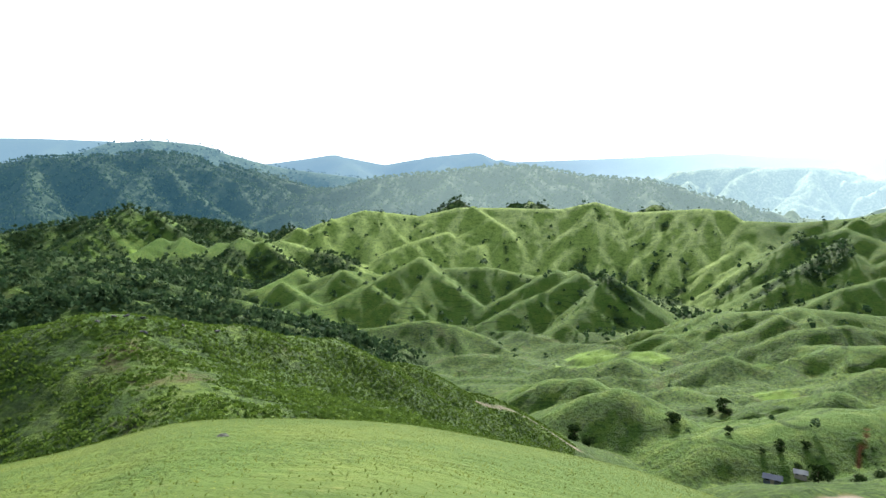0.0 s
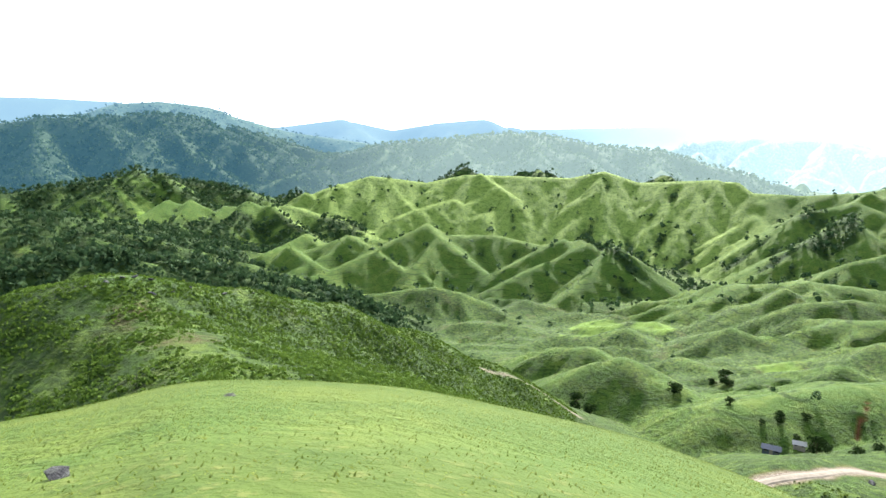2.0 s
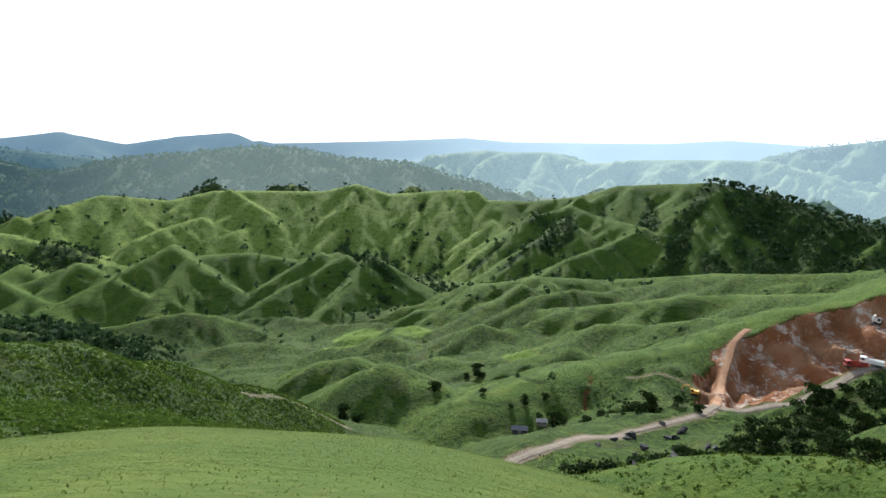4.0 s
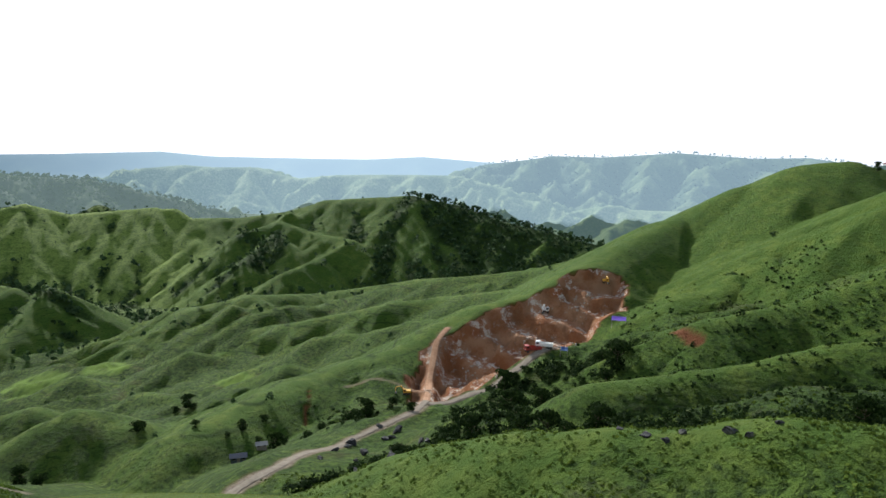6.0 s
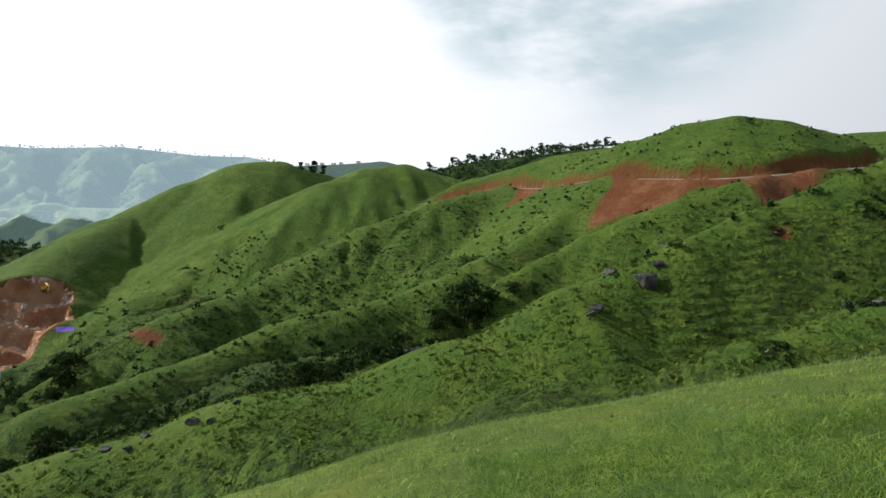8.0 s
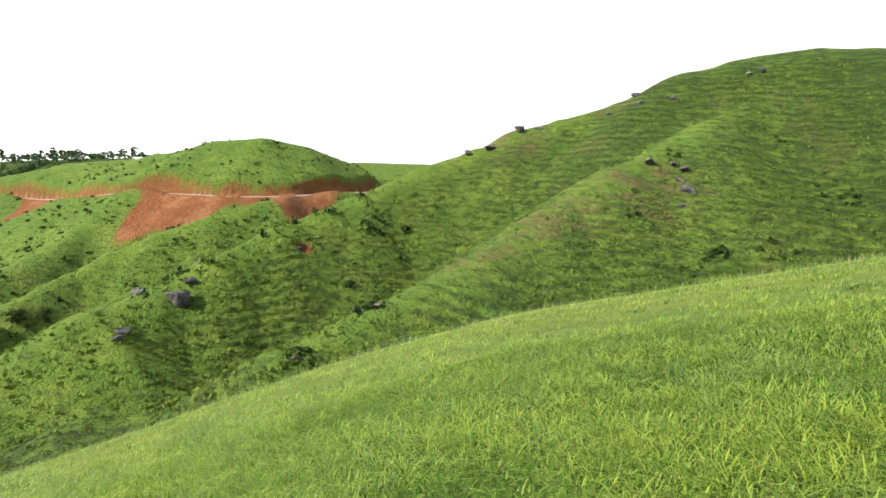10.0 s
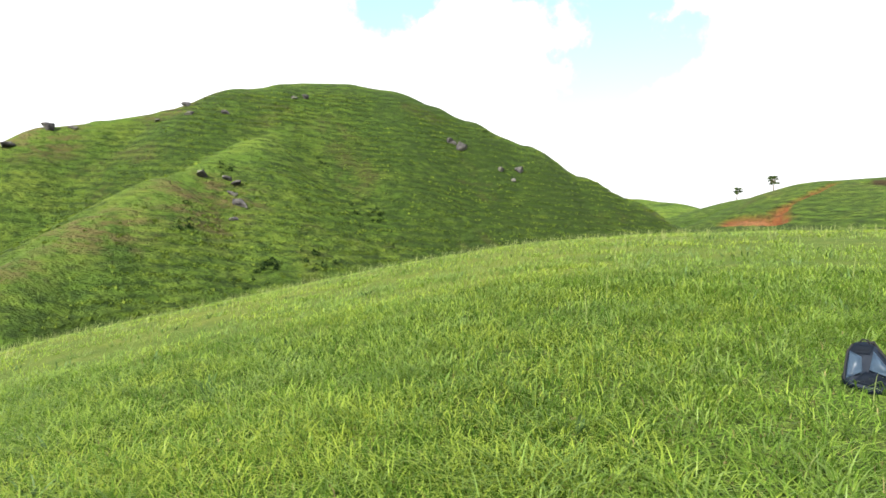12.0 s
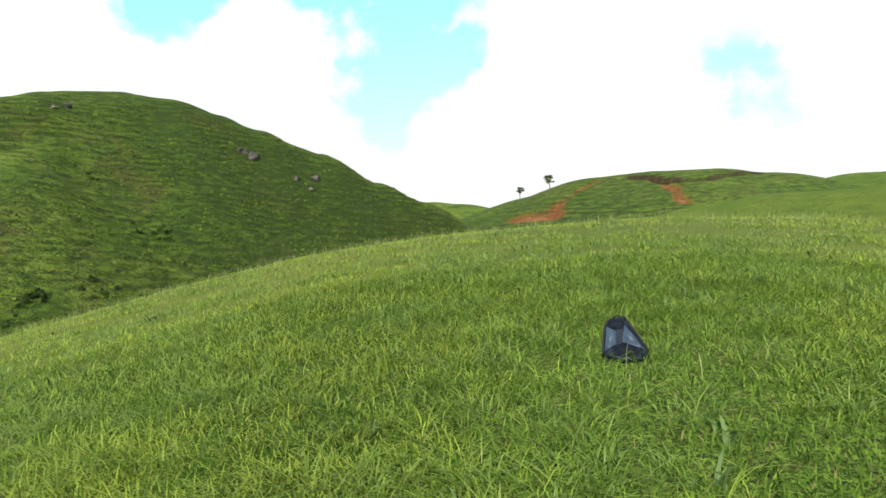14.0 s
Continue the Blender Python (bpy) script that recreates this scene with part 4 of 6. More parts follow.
        earth[i] = np.maximum(earth[i], 0.25 * (1 - step(half, half + 1.2, d + 2.5 * rag)) * (key != "trail"))
        wood[i] *= step(half, half + 5, d)
    for (ax, ay), (bx, by), wide in SLIPS:
        i = near_line([(ax, ay), (bx, by)], 8)
        if len(i):
            d = along(x[i], y[i], [(ax, ay), (bx, by)])[0] + 2.0 * (fbm(x[i] / 3.0, y[i] / 3.0, 3, 95) - 0.5)
            m = 0.85 * (1 - step(wide * 0.5, wide * 0.9, d))
            earth[i] = np.maximum(earth[i], m)
            z[i] -= 0.8 * m
    for (ax, ay), (bx, by), wide in LIPS:   # turf torn open along a dark step
        i = near_line([(ax, ay), (bx, by)], 6)
        if len(i):
            d, _, qx, qy = along(x[i], y[i], [(ax, ay), (bx, by)])
            near = np.hypot(x[i], y[i]) + 0.8 * (fbm(x[i] / 2.0, y[i] / 2.0, 3, 96) - 0.5) < np.hypot(qx, qy)
            torn[i] = np.maximum(torn[i], (1 - step(wide * 0.5, wide * 1.0, d + 0.6 * (fbm(x[i] / 1.5, y[i] / 1.5, 2, 98) - 0.5))))
            z[i] -= np.where(near, 0.9 * wide * np.exp(-(d / 1.6) ** 2), 0)
    for cx, cy, wide in PADDIES:
        i = near_line([(cx, cy), (cx, cy)], wide * 2)
        if len(i):
            d = np.hypot((x[i] - cx), (y[i] - cy) * 0.8) * (0.75 + 0.5 * fbm(x[i] / 14.0, y[i] / 14.0, 3, 97))
            m = 1 - step(wide * 0.85, wide, d)
            dykes = np.minimum(np.abs((x[i] * 0.8 + y[i] * 0.3) / 9.0 % 1 - 0.5), np.abs((y[i] * 0.9 - x[i] * 0.2) / 13.0 % 1 - 0.5))
            paddy[i] = np.maximum(paddy[i], m * step(0.03, 0.08, dykes) * (0.55 + 0.6 * vnoise(np.floor((x[i] * 0.8 + y[i] * 0.3) / 9.0 + 0.5), np.floor((y[i] * 0.9 - x[i] * 0.2) / 13.0 + 0.5), 5)))
            wood[i] *= 1 - m
            scrub[i] *= 1 - m
    worn = np.zeros_like(x)   # brown trodden patches
    for cx, cy, wide in WORN:
        d = np.hypot(x - cx, y - cy) + 0.5 * wide * (fbm(x / 4.0, y / 4.0, 3, 99) - 0.5)
        worn = np.maximum(worn, 1 - step(0.35 * wide, wide, d))
    # these zones include the far ridges' painted sunlight
    return {"z": z, "worn": worn, "torn": torn, "forest": wood, "scrub": scrub * (1 - earth), "earth": earth, "track": track, "terraced": step(150, 210, np.hypot(x, y)) * (1 - step(560, 680, np.hypot(x, y))) * (1 - step(44, 52, np.degrees(np.arctan2(x, y)))) * (1 - wood), "grazed": (1 - step(125, 175, np.hypot(x, y))) * step(56, 66, np.degrees(np.arctan2(x, y + 0.45)) % 360) * (1 - step(196, 215, np.degrees(np.arctan2(x, y + 0.45)) % 360)), "paddy": np.clip(paddy, 0, 1), "dry_or_sunlit": step(600, 820, np.hypot(x, y)) * (np.hypot(x, y) < 1149) * step(-18, -10, np.degrees(np.arctan2(x, y))) * (1 - step(22, 29, np.degrees(np.arctan2(x, y)))),
            "turf": (np.hypot(x, y) < 60) * step(0.4, 1.0, own_hill(x, y) - z + 1.2) * (1 - step(30, 44, np.hypot(x, y))) * (1 - 0.5 * step(6, 13, np.hypot(x, y))) * (0.5 + 0.5 * step(62, 84, (np.degrees(np.arctan2(x, y + 0.45)) + 45) % 360 - 45))}


def ground(x, y):
    """The finished ground at arrays of places: height and zones."""
    x, y = np.asarray(x, float), np.asarray(y, float)
    return zones_of(x, y, *land(x, y))


def ground_z(x, y):
    return float(ground(np.array([x]), np.array([y]))["z"][0])


# ---- end of land ----


def haze_mix(az, r):
    """How far each backdrop place takes the brighter of its two painted haze colours."""
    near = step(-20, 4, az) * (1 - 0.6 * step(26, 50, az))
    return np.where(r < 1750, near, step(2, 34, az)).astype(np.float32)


# ---- ground ----
def grid(name, radii, angles, material, label, category, close=False):
    """One sheet of ground on rings round the start."""
    a, r = np.meshgrid(np.radians(angles), np.asarray(radii))
    x, y = (r * np.sin(a)).ravel(), (r * np.cos(a)).ravel()
    z, forest, scrub = land(x, y)
    zones = zones_of(x, y, z, forest, scrub)
    rows, cols = a.shape
    i = np.arange(rows - 1)[:, None] * cols + np.arange(cols - 1)[None, :]
    quads = np.stack([i, i + cols, i + cols + 1, i + 1], -1).reshape(-1, 4)
    me = bpy.data.meshes.new(name)
    me.vertices.add(len(x))
    me.vertices.foreach_set("co", np.stack([x, y, zones["z"]], 1).ravel())
    me.loops.add(quads.size)
    me.loops.foreach_set("vertex_index", quads.ravel().astype(np.int32))
    me.polygons.add(len(quads))
    me.polygons.foreach_set("loop_start", np.arange(0, quads.size, 4, dtype=np.int32))
    me.update(calc_edges=True)
    me.polygons.foreach_set("use_smooth", np.ones(len(quads), bool))
    for key in ("forest", "scrub", "earth", "track", "paddy", "turf", "dry_or_sunlit", "grazed", "terraced", "worn", "torn"):
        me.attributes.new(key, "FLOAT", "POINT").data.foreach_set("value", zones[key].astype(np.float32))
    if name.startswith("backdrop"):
        me.attributes.new("haze", "FLOAT", "POINT").data.foreach_set("value", haze_mix(np.degrees(a).ravel(), r.ravel()))
    me.materials.append(material)
    return tagged(new(name, me), label, category, "", "structure")


IN_VIEW = np.concatenate([np.arange(-44.0, 110.0, 0.32), np.arange(110.0, 230.0, 0.40)])
ANGLES = np.concatenate([IN_VIEW, np.linspace(230.0, 316.0, 60)])
RINGS = np.concatenate([np.exp(np.linspace(math.log(0.25), math.log(3.0), 22))[:-1], *[np.linspace(a, b, n, endpoint=False) ** 2 for a, b, n in ((3.0 ** 0.5, 20 ** 0.5, 46), (20 ** 0.5, 60 ** 0.5, 50), (60 ** 0.5, 135 ** 0.5, 108), (135 ** 0.5, 190 ** 0.5, 44), (190 ** 0.5, 330 ** 0.5, 115), (330 ** 0.5, 500 ** 0.5, 52), (500 ** 0.5, 960 ** 0.5, 128), (960 ** 0.5, 1150.0 ** 0.5, 22))], [1150.0]])
grid("ground", RINGS, ANGLES, GRASS, "green grassy hills with scrub and red earth", "ground")
FAR_ANGLES = np.concatenate([np.arange(-44.0, 112.0, 0.3), np.linspace(112.0, 316.0, 90)])
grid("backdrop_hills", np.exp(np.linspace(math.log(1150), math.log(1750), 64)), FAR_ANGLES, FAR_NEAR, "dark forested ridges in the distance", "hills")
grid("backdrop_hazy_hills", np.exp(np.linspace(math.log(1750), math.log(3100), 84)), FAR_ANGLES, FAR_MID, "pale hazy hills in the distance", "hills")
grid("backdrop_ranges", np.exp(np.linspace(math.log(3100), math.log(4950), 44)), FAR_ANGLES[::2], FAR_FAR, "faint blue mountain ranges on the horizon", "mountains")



def dirt_material(name, pale, dark, clay):
    m = bpy.data.materials.new(name)
    nt = tree_of(m)
    at = place_of(nt)
    dirt = mix_colour(nt, ramp(nt, noise_of(nt, at, 0.6, 6.0, 0.7), 0.3, 0.7), pale, dark)
    dirt = mix_colour(nt, math_node(nt, "MULTIPLY", ramp(nt, noise_of(nt, at, 3.0, 5.0, 0.7), 0.5, 0.75), 0.5), dirt, clay)
    finish(nt, dirt, 0.95, bump_of(nt, noise_of(nt, at, 2.0, 6.0, 0.7), 0.6, 0.15))
    return m


TRACK = dirt_material("pale dirt track", (0.215, 0.182, 0.140), (0.140, 0.116, 0.088), (0.175, 0.128, 0.085))
HAUL = dirt_material("orange clay track", (0.33, 0.20, 0.12), (0.24, 0.125, 0.065), (0.20, 0.10, 0.05))


def ribbon(name, line, key, half, lift, label, material=TRACK):
    """A graded dirt road with two wheel ruts and ragged edges."""
    u, z, x, y = BEDS[key]
    n = len(u)
    dx, dy = np.gradient(x), np.gradient(y)
    long = np.hypot(dx, dy)
    nx, ny = -dy / long, dx / long
    across = np.array([-1.0, -0.7, -0.5, -0.25, 0.0, 0.25, 0.5, 0.7, 1.0])
    rut = np.array([-0.25, 0.0, -0.07, 0.0, 0.04, 0.0, -0.07, 0.0, -0.25])
    rag = half * (1 + 0.35 * (fbm(x / 3.0, y / 3.0, 2, 141) - 0.5))
    v = np.stack([x[:, None] + nx[:, None] * across * rag[:, None], y[:, None] + ny[:, None] * across * rag[:, None], z[:, None] + lift + rut[None, :]], 2).reshape(-1, 3)
    w = len(across)
    i = np.arange(n - 1)[:, None] * w + np.arange(w - 1)[None, :]
    quads = np.stack([i, i + w, i + w + 1, i + 1], -1).reshape(-1, 4)
    me = bpy.data.meshes.new(name)
    me.from_pydata(v.tolist(), [], quads.tolist())
    me.materials.append(material)
    return tagged(new(name, me), label, "road", "", "structure")


ribbon("road", ROAD, "road", 1.2, 0.18, "pale rutted dirt road through the valley")
ribbon("road_cut", CUT, "cut", 1.7, 0.35, "pale dirt road on the red hillside cut")
ribbon("road_quarry", QUARRY_ROAD, "quarry road", 1.3, 0.30, "dusty orange haul road up the quarry", HAUL)
ribbon("road_quarry_foot", QUARRY_FOOT, "quarry foot", 1.6, 0.28, "pale track along the quarry's foot")


# ---- builders ----
RNG = np.random.default_rng(11)


def sheet_mesh(name, verts, faces, material, smooth=False):
    """A mesh from arrays of corners and a list of face arrays (quads, triangles)."""
    me = bpy.data.meshes.new(name)
    me.vertices.add(len(verts))
    me.vertices.foreach_set("co", np.asarray(verts, np.float32).ravel())
    loops = np.concatenate([f.ravel() for f in faces]).astype(np.int32)
    totals = np.concatenate([np.full(len(f), f.shape[1]) for f in faces])
    me.loops.add(len(loops))
    me.loops.foreach_set("vertex_index", loops)
    me.polygons.add(len(totals))
    me.polygons.foreach_set("loop_start", (np.cumsum(totals) - totals).astype(np.int32))
    me.update(calc_edges=True)
    if smooth:
        me.polygons.foreach_set("use_smooth", np.ones(len(totals), bool))
    me.materials.append(material)
    return me


def leaf_cards(centres, sizes, outward=None, rng=RNG):
    """Small four-cornered leaf sprays at the centres, facing roughly outward; returns corners and quads."""
    n = len(centres)
    nrm = rng.normal(size=(n, 3)) * 0.7
    if outward is not None:
        nrm += outward
    nrm /= np.linalg.norm(nrm, axis=1)[:, None] + 1e-9
    side = np.cross(nrm, rng.normal(size=(n, 3)))
    side /= np.linalg.norm(side, axis=1)[:, None] + 1e-9
    up = np.cross(nrm, side)
    s = np.asarray(sizes)[:, None]
    a, b = side * s, up * s * rng.uniform(0.45, 0.9, (n, 1))
    corner = np.stack([centres - a, centres - b * rng.uniform(0.6, 1, (n, 1)), centres + a * rng.uniform(0.7, 1.1, (n, 1)), centres + b], 1)
    corner[:, 3] += nrm * s * 0.25
    return corner.reshape(-1, 3), np.arange(4 * n).reshape(n, 4)


def crown_points(tall, wide, low, blobs, per, rng):
    """Places on the lumps of a crown, and the way outward at each."""
    c, o = [], []
    for _ in range(blobs):
        a, u = rng.uniform(0, 2 * math.pi), rng.uniform(0, 1)
        h = low + (tall - low) * (0.04 + 0.80 * u)
        reach = wide * 0.5 * rng.uniform(0.1, 0.72) * (1.1 - 0.5 * abs(u - 0.35))
        mid = np.array([math.cos(a) * reach, math.sin(a) * reach, h])
        d = rng.normal(size=(per, 3))
        d /= np.linalg.norm(d, axis=1)[:, None]
        d[:, 2] = np.abs(d[:, 2]) * 0.9 - 0.25
        rad = wide * rng.uniform(0.17, 0.30) * np.array([1, 1, 0.75])
        c.append(mid + d * rad * rng.uniform(0.65, 1.05, (per, 1)))
        o.append(d)
    return np.concatenate(c), np.concatenate(o)


def tube(bm, path, radii, sides=7):
    """A tapered limb along a path."""
    rings = []
    for k, (p, r) in enumerate(zip(path, radii)):
        d = (Vector(path[min(k + 1, len(path) - 1)]) - Vector(path[max(k - 1, 0)])).normalized()
        q = d.to_track_quat("Z", "Y")
        rings.append([bm.verts.new(Vector(p) + q @ Vector((math.cos(2 * math.pi * i / sides) * r, math.sin(2 * math.pi * i / sides) * r, 0))) for i in range(sides)])
    for a, b in zip(rings[:-1], rings[1:]):
        for i in range(sides):
            bm.faces.new((a[i], a[(i + 1) % sides], b[(i + 1) % sides], b[i]))
    bm.faces.new(rings[-1])
    return bm


def box(bm, x0, y0, z0, x1, y1, z1, bevel=0.0):
    """A bevelled block."""
    made = bmesh.ops.create_cube(bm, size=1.0, matrix=Matrix.LocRotScale(((x0 + x1) / 2, (y0 + y1) / 2, (z0 + z1) / 2), None, (x1 - x0, y1 - y0, z1 - z0)))
    if bevel:
        edges = list({e for v in made["verts"] for e in v.link_edges})
        bmesh.ops.bevel(bm, geom=edges, offset=bevel, segments=2, affect="EDGES", profile=0.6)
    return bm


def part(name, bm, material, parent, label="", smooth=False):
    me = bpy.data.meshes.new(name)
    bmesh.ops.recalc_face_normals(bm, faces=bm.faces)
    bm.to_mesh(me)
    bm.free()
    if smooth:
        me.polygons.foreach_set("use_smooth", np.ones(len(me.polygons), bool))
    me.materials.append(material)
    ob = new(name, me)
    ob.parent = parent
    return tagged(ob, label)


def thing(name, label, category, group=""):
    return tagged(new(name), label, category, group)


# ---- trees, built once and then planted ----
def make_tree(name, tall, wide, low, blobs, per, leaf, label, category, seed, group, fork=True):
    rng = np.random.default_rng(seed)
    ob = thing(name, label, category, group)
    bm = bmesh.new()
    bend = rng.normal(0, 0.05 * tall, 2)
    top = (bend[0], bend[1], tall * 0.8)
    tube(bm, [(0, 0, -0.6), (bend[0] * 0.2, bend[1] * 0.2, tall * 0.25), (bend[0] * 0.6, bend[1] * 0.6, tall * 0.5), top], [tall * 0.035, tall * 0.027, tall * 0.018, tall * 0.006])
    for k in range(5 if fork else 2):
        a, h = rng.uniform(0, 6.28), tall * rng.uniform(0.3, 0.6)
        reach = wide * rng.uniform(0.25, 0.42)
        tube(bm, [(bend[0] * 0.5, bend[1] * 0.5, h), (math.cos(a) * reach * 0.5, math.sin(a) * reach * 0.5, h + tall * 0.1), (math.cos(a) * reach, math.sin(a) * reach, h + tall * 0.24)], [tall * 0.014, tall * 0.010, tall * 0.003], 5)
    part("trunk", bm, BARK, ob, smooth=True)
    c, o = crown_points(tall, wide, low, blobs, per, rng)
    v, q = leaf_cards(c, rng.uniform(0.6, 1.3, len(c)) * leaf, o, rng)
    crown = new("crown", sheet_mesh("crown", v, [q], LEAF))
    crown.parent = ob
    return ob


def plant(variants, spots, rng, sink=0.1):
    """Copies of the variants at (x, y, scale)."""
    for k, (x, y, s) in enumerate(spots):
        m = pose(x, y, ground_z(x, y) - sink, rng.uniform(-4, 4), rng.uniform(-4, 4), rng.uniform(0, 360)) @ Matrix.Diagonal((s * rng.uniform(0.9, 1.15), s * rng.uniform(0.9, 1.15), s, 1))
        src = variants[k % len(variants)]
        if src.get("used"):
            copy_thing(src, m)
        else:
            src.matrix_basis = m
            src["used"] = 1
    for src in variants:
        if "used" in src:
            del src["used"]


# ---- trees of the gully, the quarry's foot and the skyline ----
prng = np.random.default_rng(5)
broad = [make_tree("tree", 6.0, 7.0, 0.0, 16, 64, 0.36, "dark green broadleaf tree in the gully scrub", "tree", 20 + k, "gully trees") for k in range(4)]
plant(broad, [(183, 98, 1.75), (175, 97, 1.0), (190, 103, 0.9), (193, 109, 0.9), (174, -14, 1.15), (175, -20, 0.9), (176, -26, 0.7), (171, -10, 0.75), (169, -6, 0.6), (177, -32, 0.6),
              (118, 148, 0.7), (113, 146, 0.6), (122, 148, 0.65), (125, 150, 0.5), (105, 154, 0.55), (108, 151, 0.5), (100, 163, 0.5), (101, 160, 0.42), (97, 168, 0.4), (90, 174, 0.36), (95, 174, 0.36), (85, 184, 0.45), (104, 176, 0.5), (122, 266, 0.7), (122, 271, 0.65), (118, 275, 0.6), (32, 213, 0.6), (44, 187, 0.7), (40, 190, 0.5), (130, 145, 0.6), (131, 138, 0.6),
              (90, 44, 0.42), (88, 50, 0.5), (85, 53, 0.5), (83, 57, 0.45), (80, 61, 0.45), (77, 66, 0.5), (74, 70, 0.45), (93, 40, 0.4), (97, 34, 0.36), (101, 17, 0.5), (104, 13, 0.55),
              (86, 60, 0.55), (92, 52, 0.5), (97, 70, 0.55), (104, 78, 0.6), (112, 84, 0.6), (120, 92, 0.6), (128, 98, 0.65), (137, 104, 0.6), (145, 112, 0.65), (153, 119, 0.65), (163, 127, 0.7), (172, 130, 0.6), (180, 131, 0.6),
              (84, 76, 0.55), (90, 84, 0.5), (96, 92, 0.5), (110, 100, 0.5), (140, 128, 0.5), (92, 62, 0.6), (79, 72, 0.6), (72, 78, 0.45), (142, 118, 0.6), (157, 108, 0.6), (168, 110, 0.7), (76, 205, 0.8),
              (120, 8, 0.55), (117, 3, 0.5), (123, 10, 0.5), (113, 12, 0.45), (131, 0, 0.5), (138, -4, 0.5), (146, -6, 0.55), (154, -8, 0.5), (162, -10, 0.6)], prng)
hill_trees = [make_tree("tree", 8.0, 8.0, 0.3, 14, 46, 0.5, "dark bushy tree on the grassy hilltop", "tree", 40 + k, "hilltop trees") for k in range(2)]
plant(hill_trees, [(408, 68, 1.0), (403, 75, 0.65), (414, 63, 0.75), (398, 60, 0.45), (420, 72, 0.6)], prng)
tall_trees = [make_tree("skyline_tree", 9.0, 6.0, 3.2, 9, 44, 0.42, "tall thin tree with a flat dark crown on the ridge", "tree", 60 + k, "ridge trees") for k in range(3)]
plant(tall_trees, [(466, -4, 1.1), (458, -20, 1.0), (452, -30, 0.8), (450, -50, 0.8), (446, -54, 0.9), (436, -68, 0.7), (430, -76, 0.85), (427, -80, 0.7), (422, -87, 0.85), (408, -106, 0.7), (404, -112, 0.8)], prng)
lone = [make_tree("lone_tree", 5.0, 3.4, 1.3, 9, 36, 0.26, "small lone tree on the shoulder of the scarred hill", "tree", 80 + k, "lone trees") for k in range(2)]
plant(lone, [(-37, -163, 0.72), (-43.5, -158, 0.85)], prng)


# ---- boulders ----
def make_boulder(seed):
    rng = np.random.default_rng(seed)
    bm = bmesh.new()
    bmesh.ops.create_icosphere(bm, subdivisions=3, radius=0.5)
    planes = [(Vector(rng.normal(size=3)).normalized(), rng.uniform(0.14, 0.36)) for _ in range(16)]
    for v in bm.verts:
        for n, d in planes:
            over = v.co.dot(n) - d
            if over > 0:
                v.co -= n * over * 0.95
        v.co *= 1 + 0.30 * noise.noise(v.co * 3.4 + Vector((seed, 0, 0))) + 0.16 * noise.noise(v.co * 8.5 + Vector((0, seed, 0)))
        v.co.z *= 0.8
    me = bpy.data.meshes.new("boulder")
    bm.to_mesh(me)
    bm.free()
    me.materials.append(STONE)
    return me


BOULDERS = [make_boulder(k) for k in range(1, 7)]


def boulder(x, y, wide, label="weathered dark grey limestone boulder bedded in the grass", flat=0.95, group="boulders"):
    ob = tagged(new("boulder", BOULDERS[int(prng.integers(6))]), label, "boulder", group)
    s = wide * prng.uniform(0.9, 1.1)
    ob.matrix_basis = pose(x, y, ground_z(x, y) + 0.12 * wide * flat, prng.uniform(-12, 12), prng.uniform(-12, 12), prng.uniform(0, 360)) @ Matrix.Diagonal((s * 1.15, s, s * flat, 1))
    return ob


for x, y, w in ((121, 3, 5.5), (125, -1, 4.5), (118, 5, 3.0), (128, -4, 3.0)):
    boulder(x, y, w, "large grey limestone outcrop beside the gully trees", 0.8)
for x, y, w in ((84, -30.5, 4.8), (86.5, -32.5, 2.8), (88.4, -26.7, 2.2), (81, -22.8, 2.4), (79.5, -22, 1.6), (92, -33, 1.8), (94, -36, 2.0), (97, -41, 1.8), (99, -44, 1.6)):
    boulder(x, y, w)
for x, y, w in ((76.7, 107.6, 2.2), (98, 124, 3.8), (95, 122, 2.4), (85.7, 104.3, 3.0), (88, 107, 2.4), (112.8, 131, 3.0), (113.4, 124.2, 3.6), (109, 122, 3.0), (107.4, 122.7, 2.6), (94.1, 103.4, 4.2), (91, 101, 3.0), (97, 106, 2.4), (102, 101, 2.8), (102.5, 104, 2.6),
                (68.2, 75.8, 1.8), (62.2, 77.6, 1.6), (83.8, 112.2, 2.2), (101.3, 95.6, 2.0), (104, 98, 1.8), (89, 98, 1.6), (80, 100, 1.4),
                (75, 25.5, 2.2), (73.8, 30.3, 1.7), (72.3, 34, 1.8), (74, 23, 1.5), (77, 21, 1.4), (73, 38, 1.4), (71, 31, 1.3)):
    boulder(x, y, w, "jagged grey rock among scrub above the dirt road")
for x, y, w in ((86.3, -93.3, 3.0), (84, -96, 2.0), (88.5, -87.4, 3.0), (90, -84, 2.4), (51.7, -83.8, 2.6), (44.8, -81.9, 2.6), (47.4, -85.5, 2.2), (44, -79, 1.6), (51.4, -115.7, 2.2), (53, -114, 1.4), (57, -39.4, 1.6), (55, -40.4, 1.7), (53, -30, 1.2),
                (87.2, -48.4, 1.6), (61, -104, 2.0), (67, -103, 2.0), (71, -108, 2.2), (74, -104, 1.8), (21.2, -117.7, 3.4), (23.5, -118, 2.4), (13.5, -116.5, 2.0), (10.2, -118.2, 2.6), (11, -116, 1.8), (46.5, -83.3, 2.0), (49, -86, 1.8)):
    boulder(x, y, w, "lichen-dark rock standing out of the big grass hill")
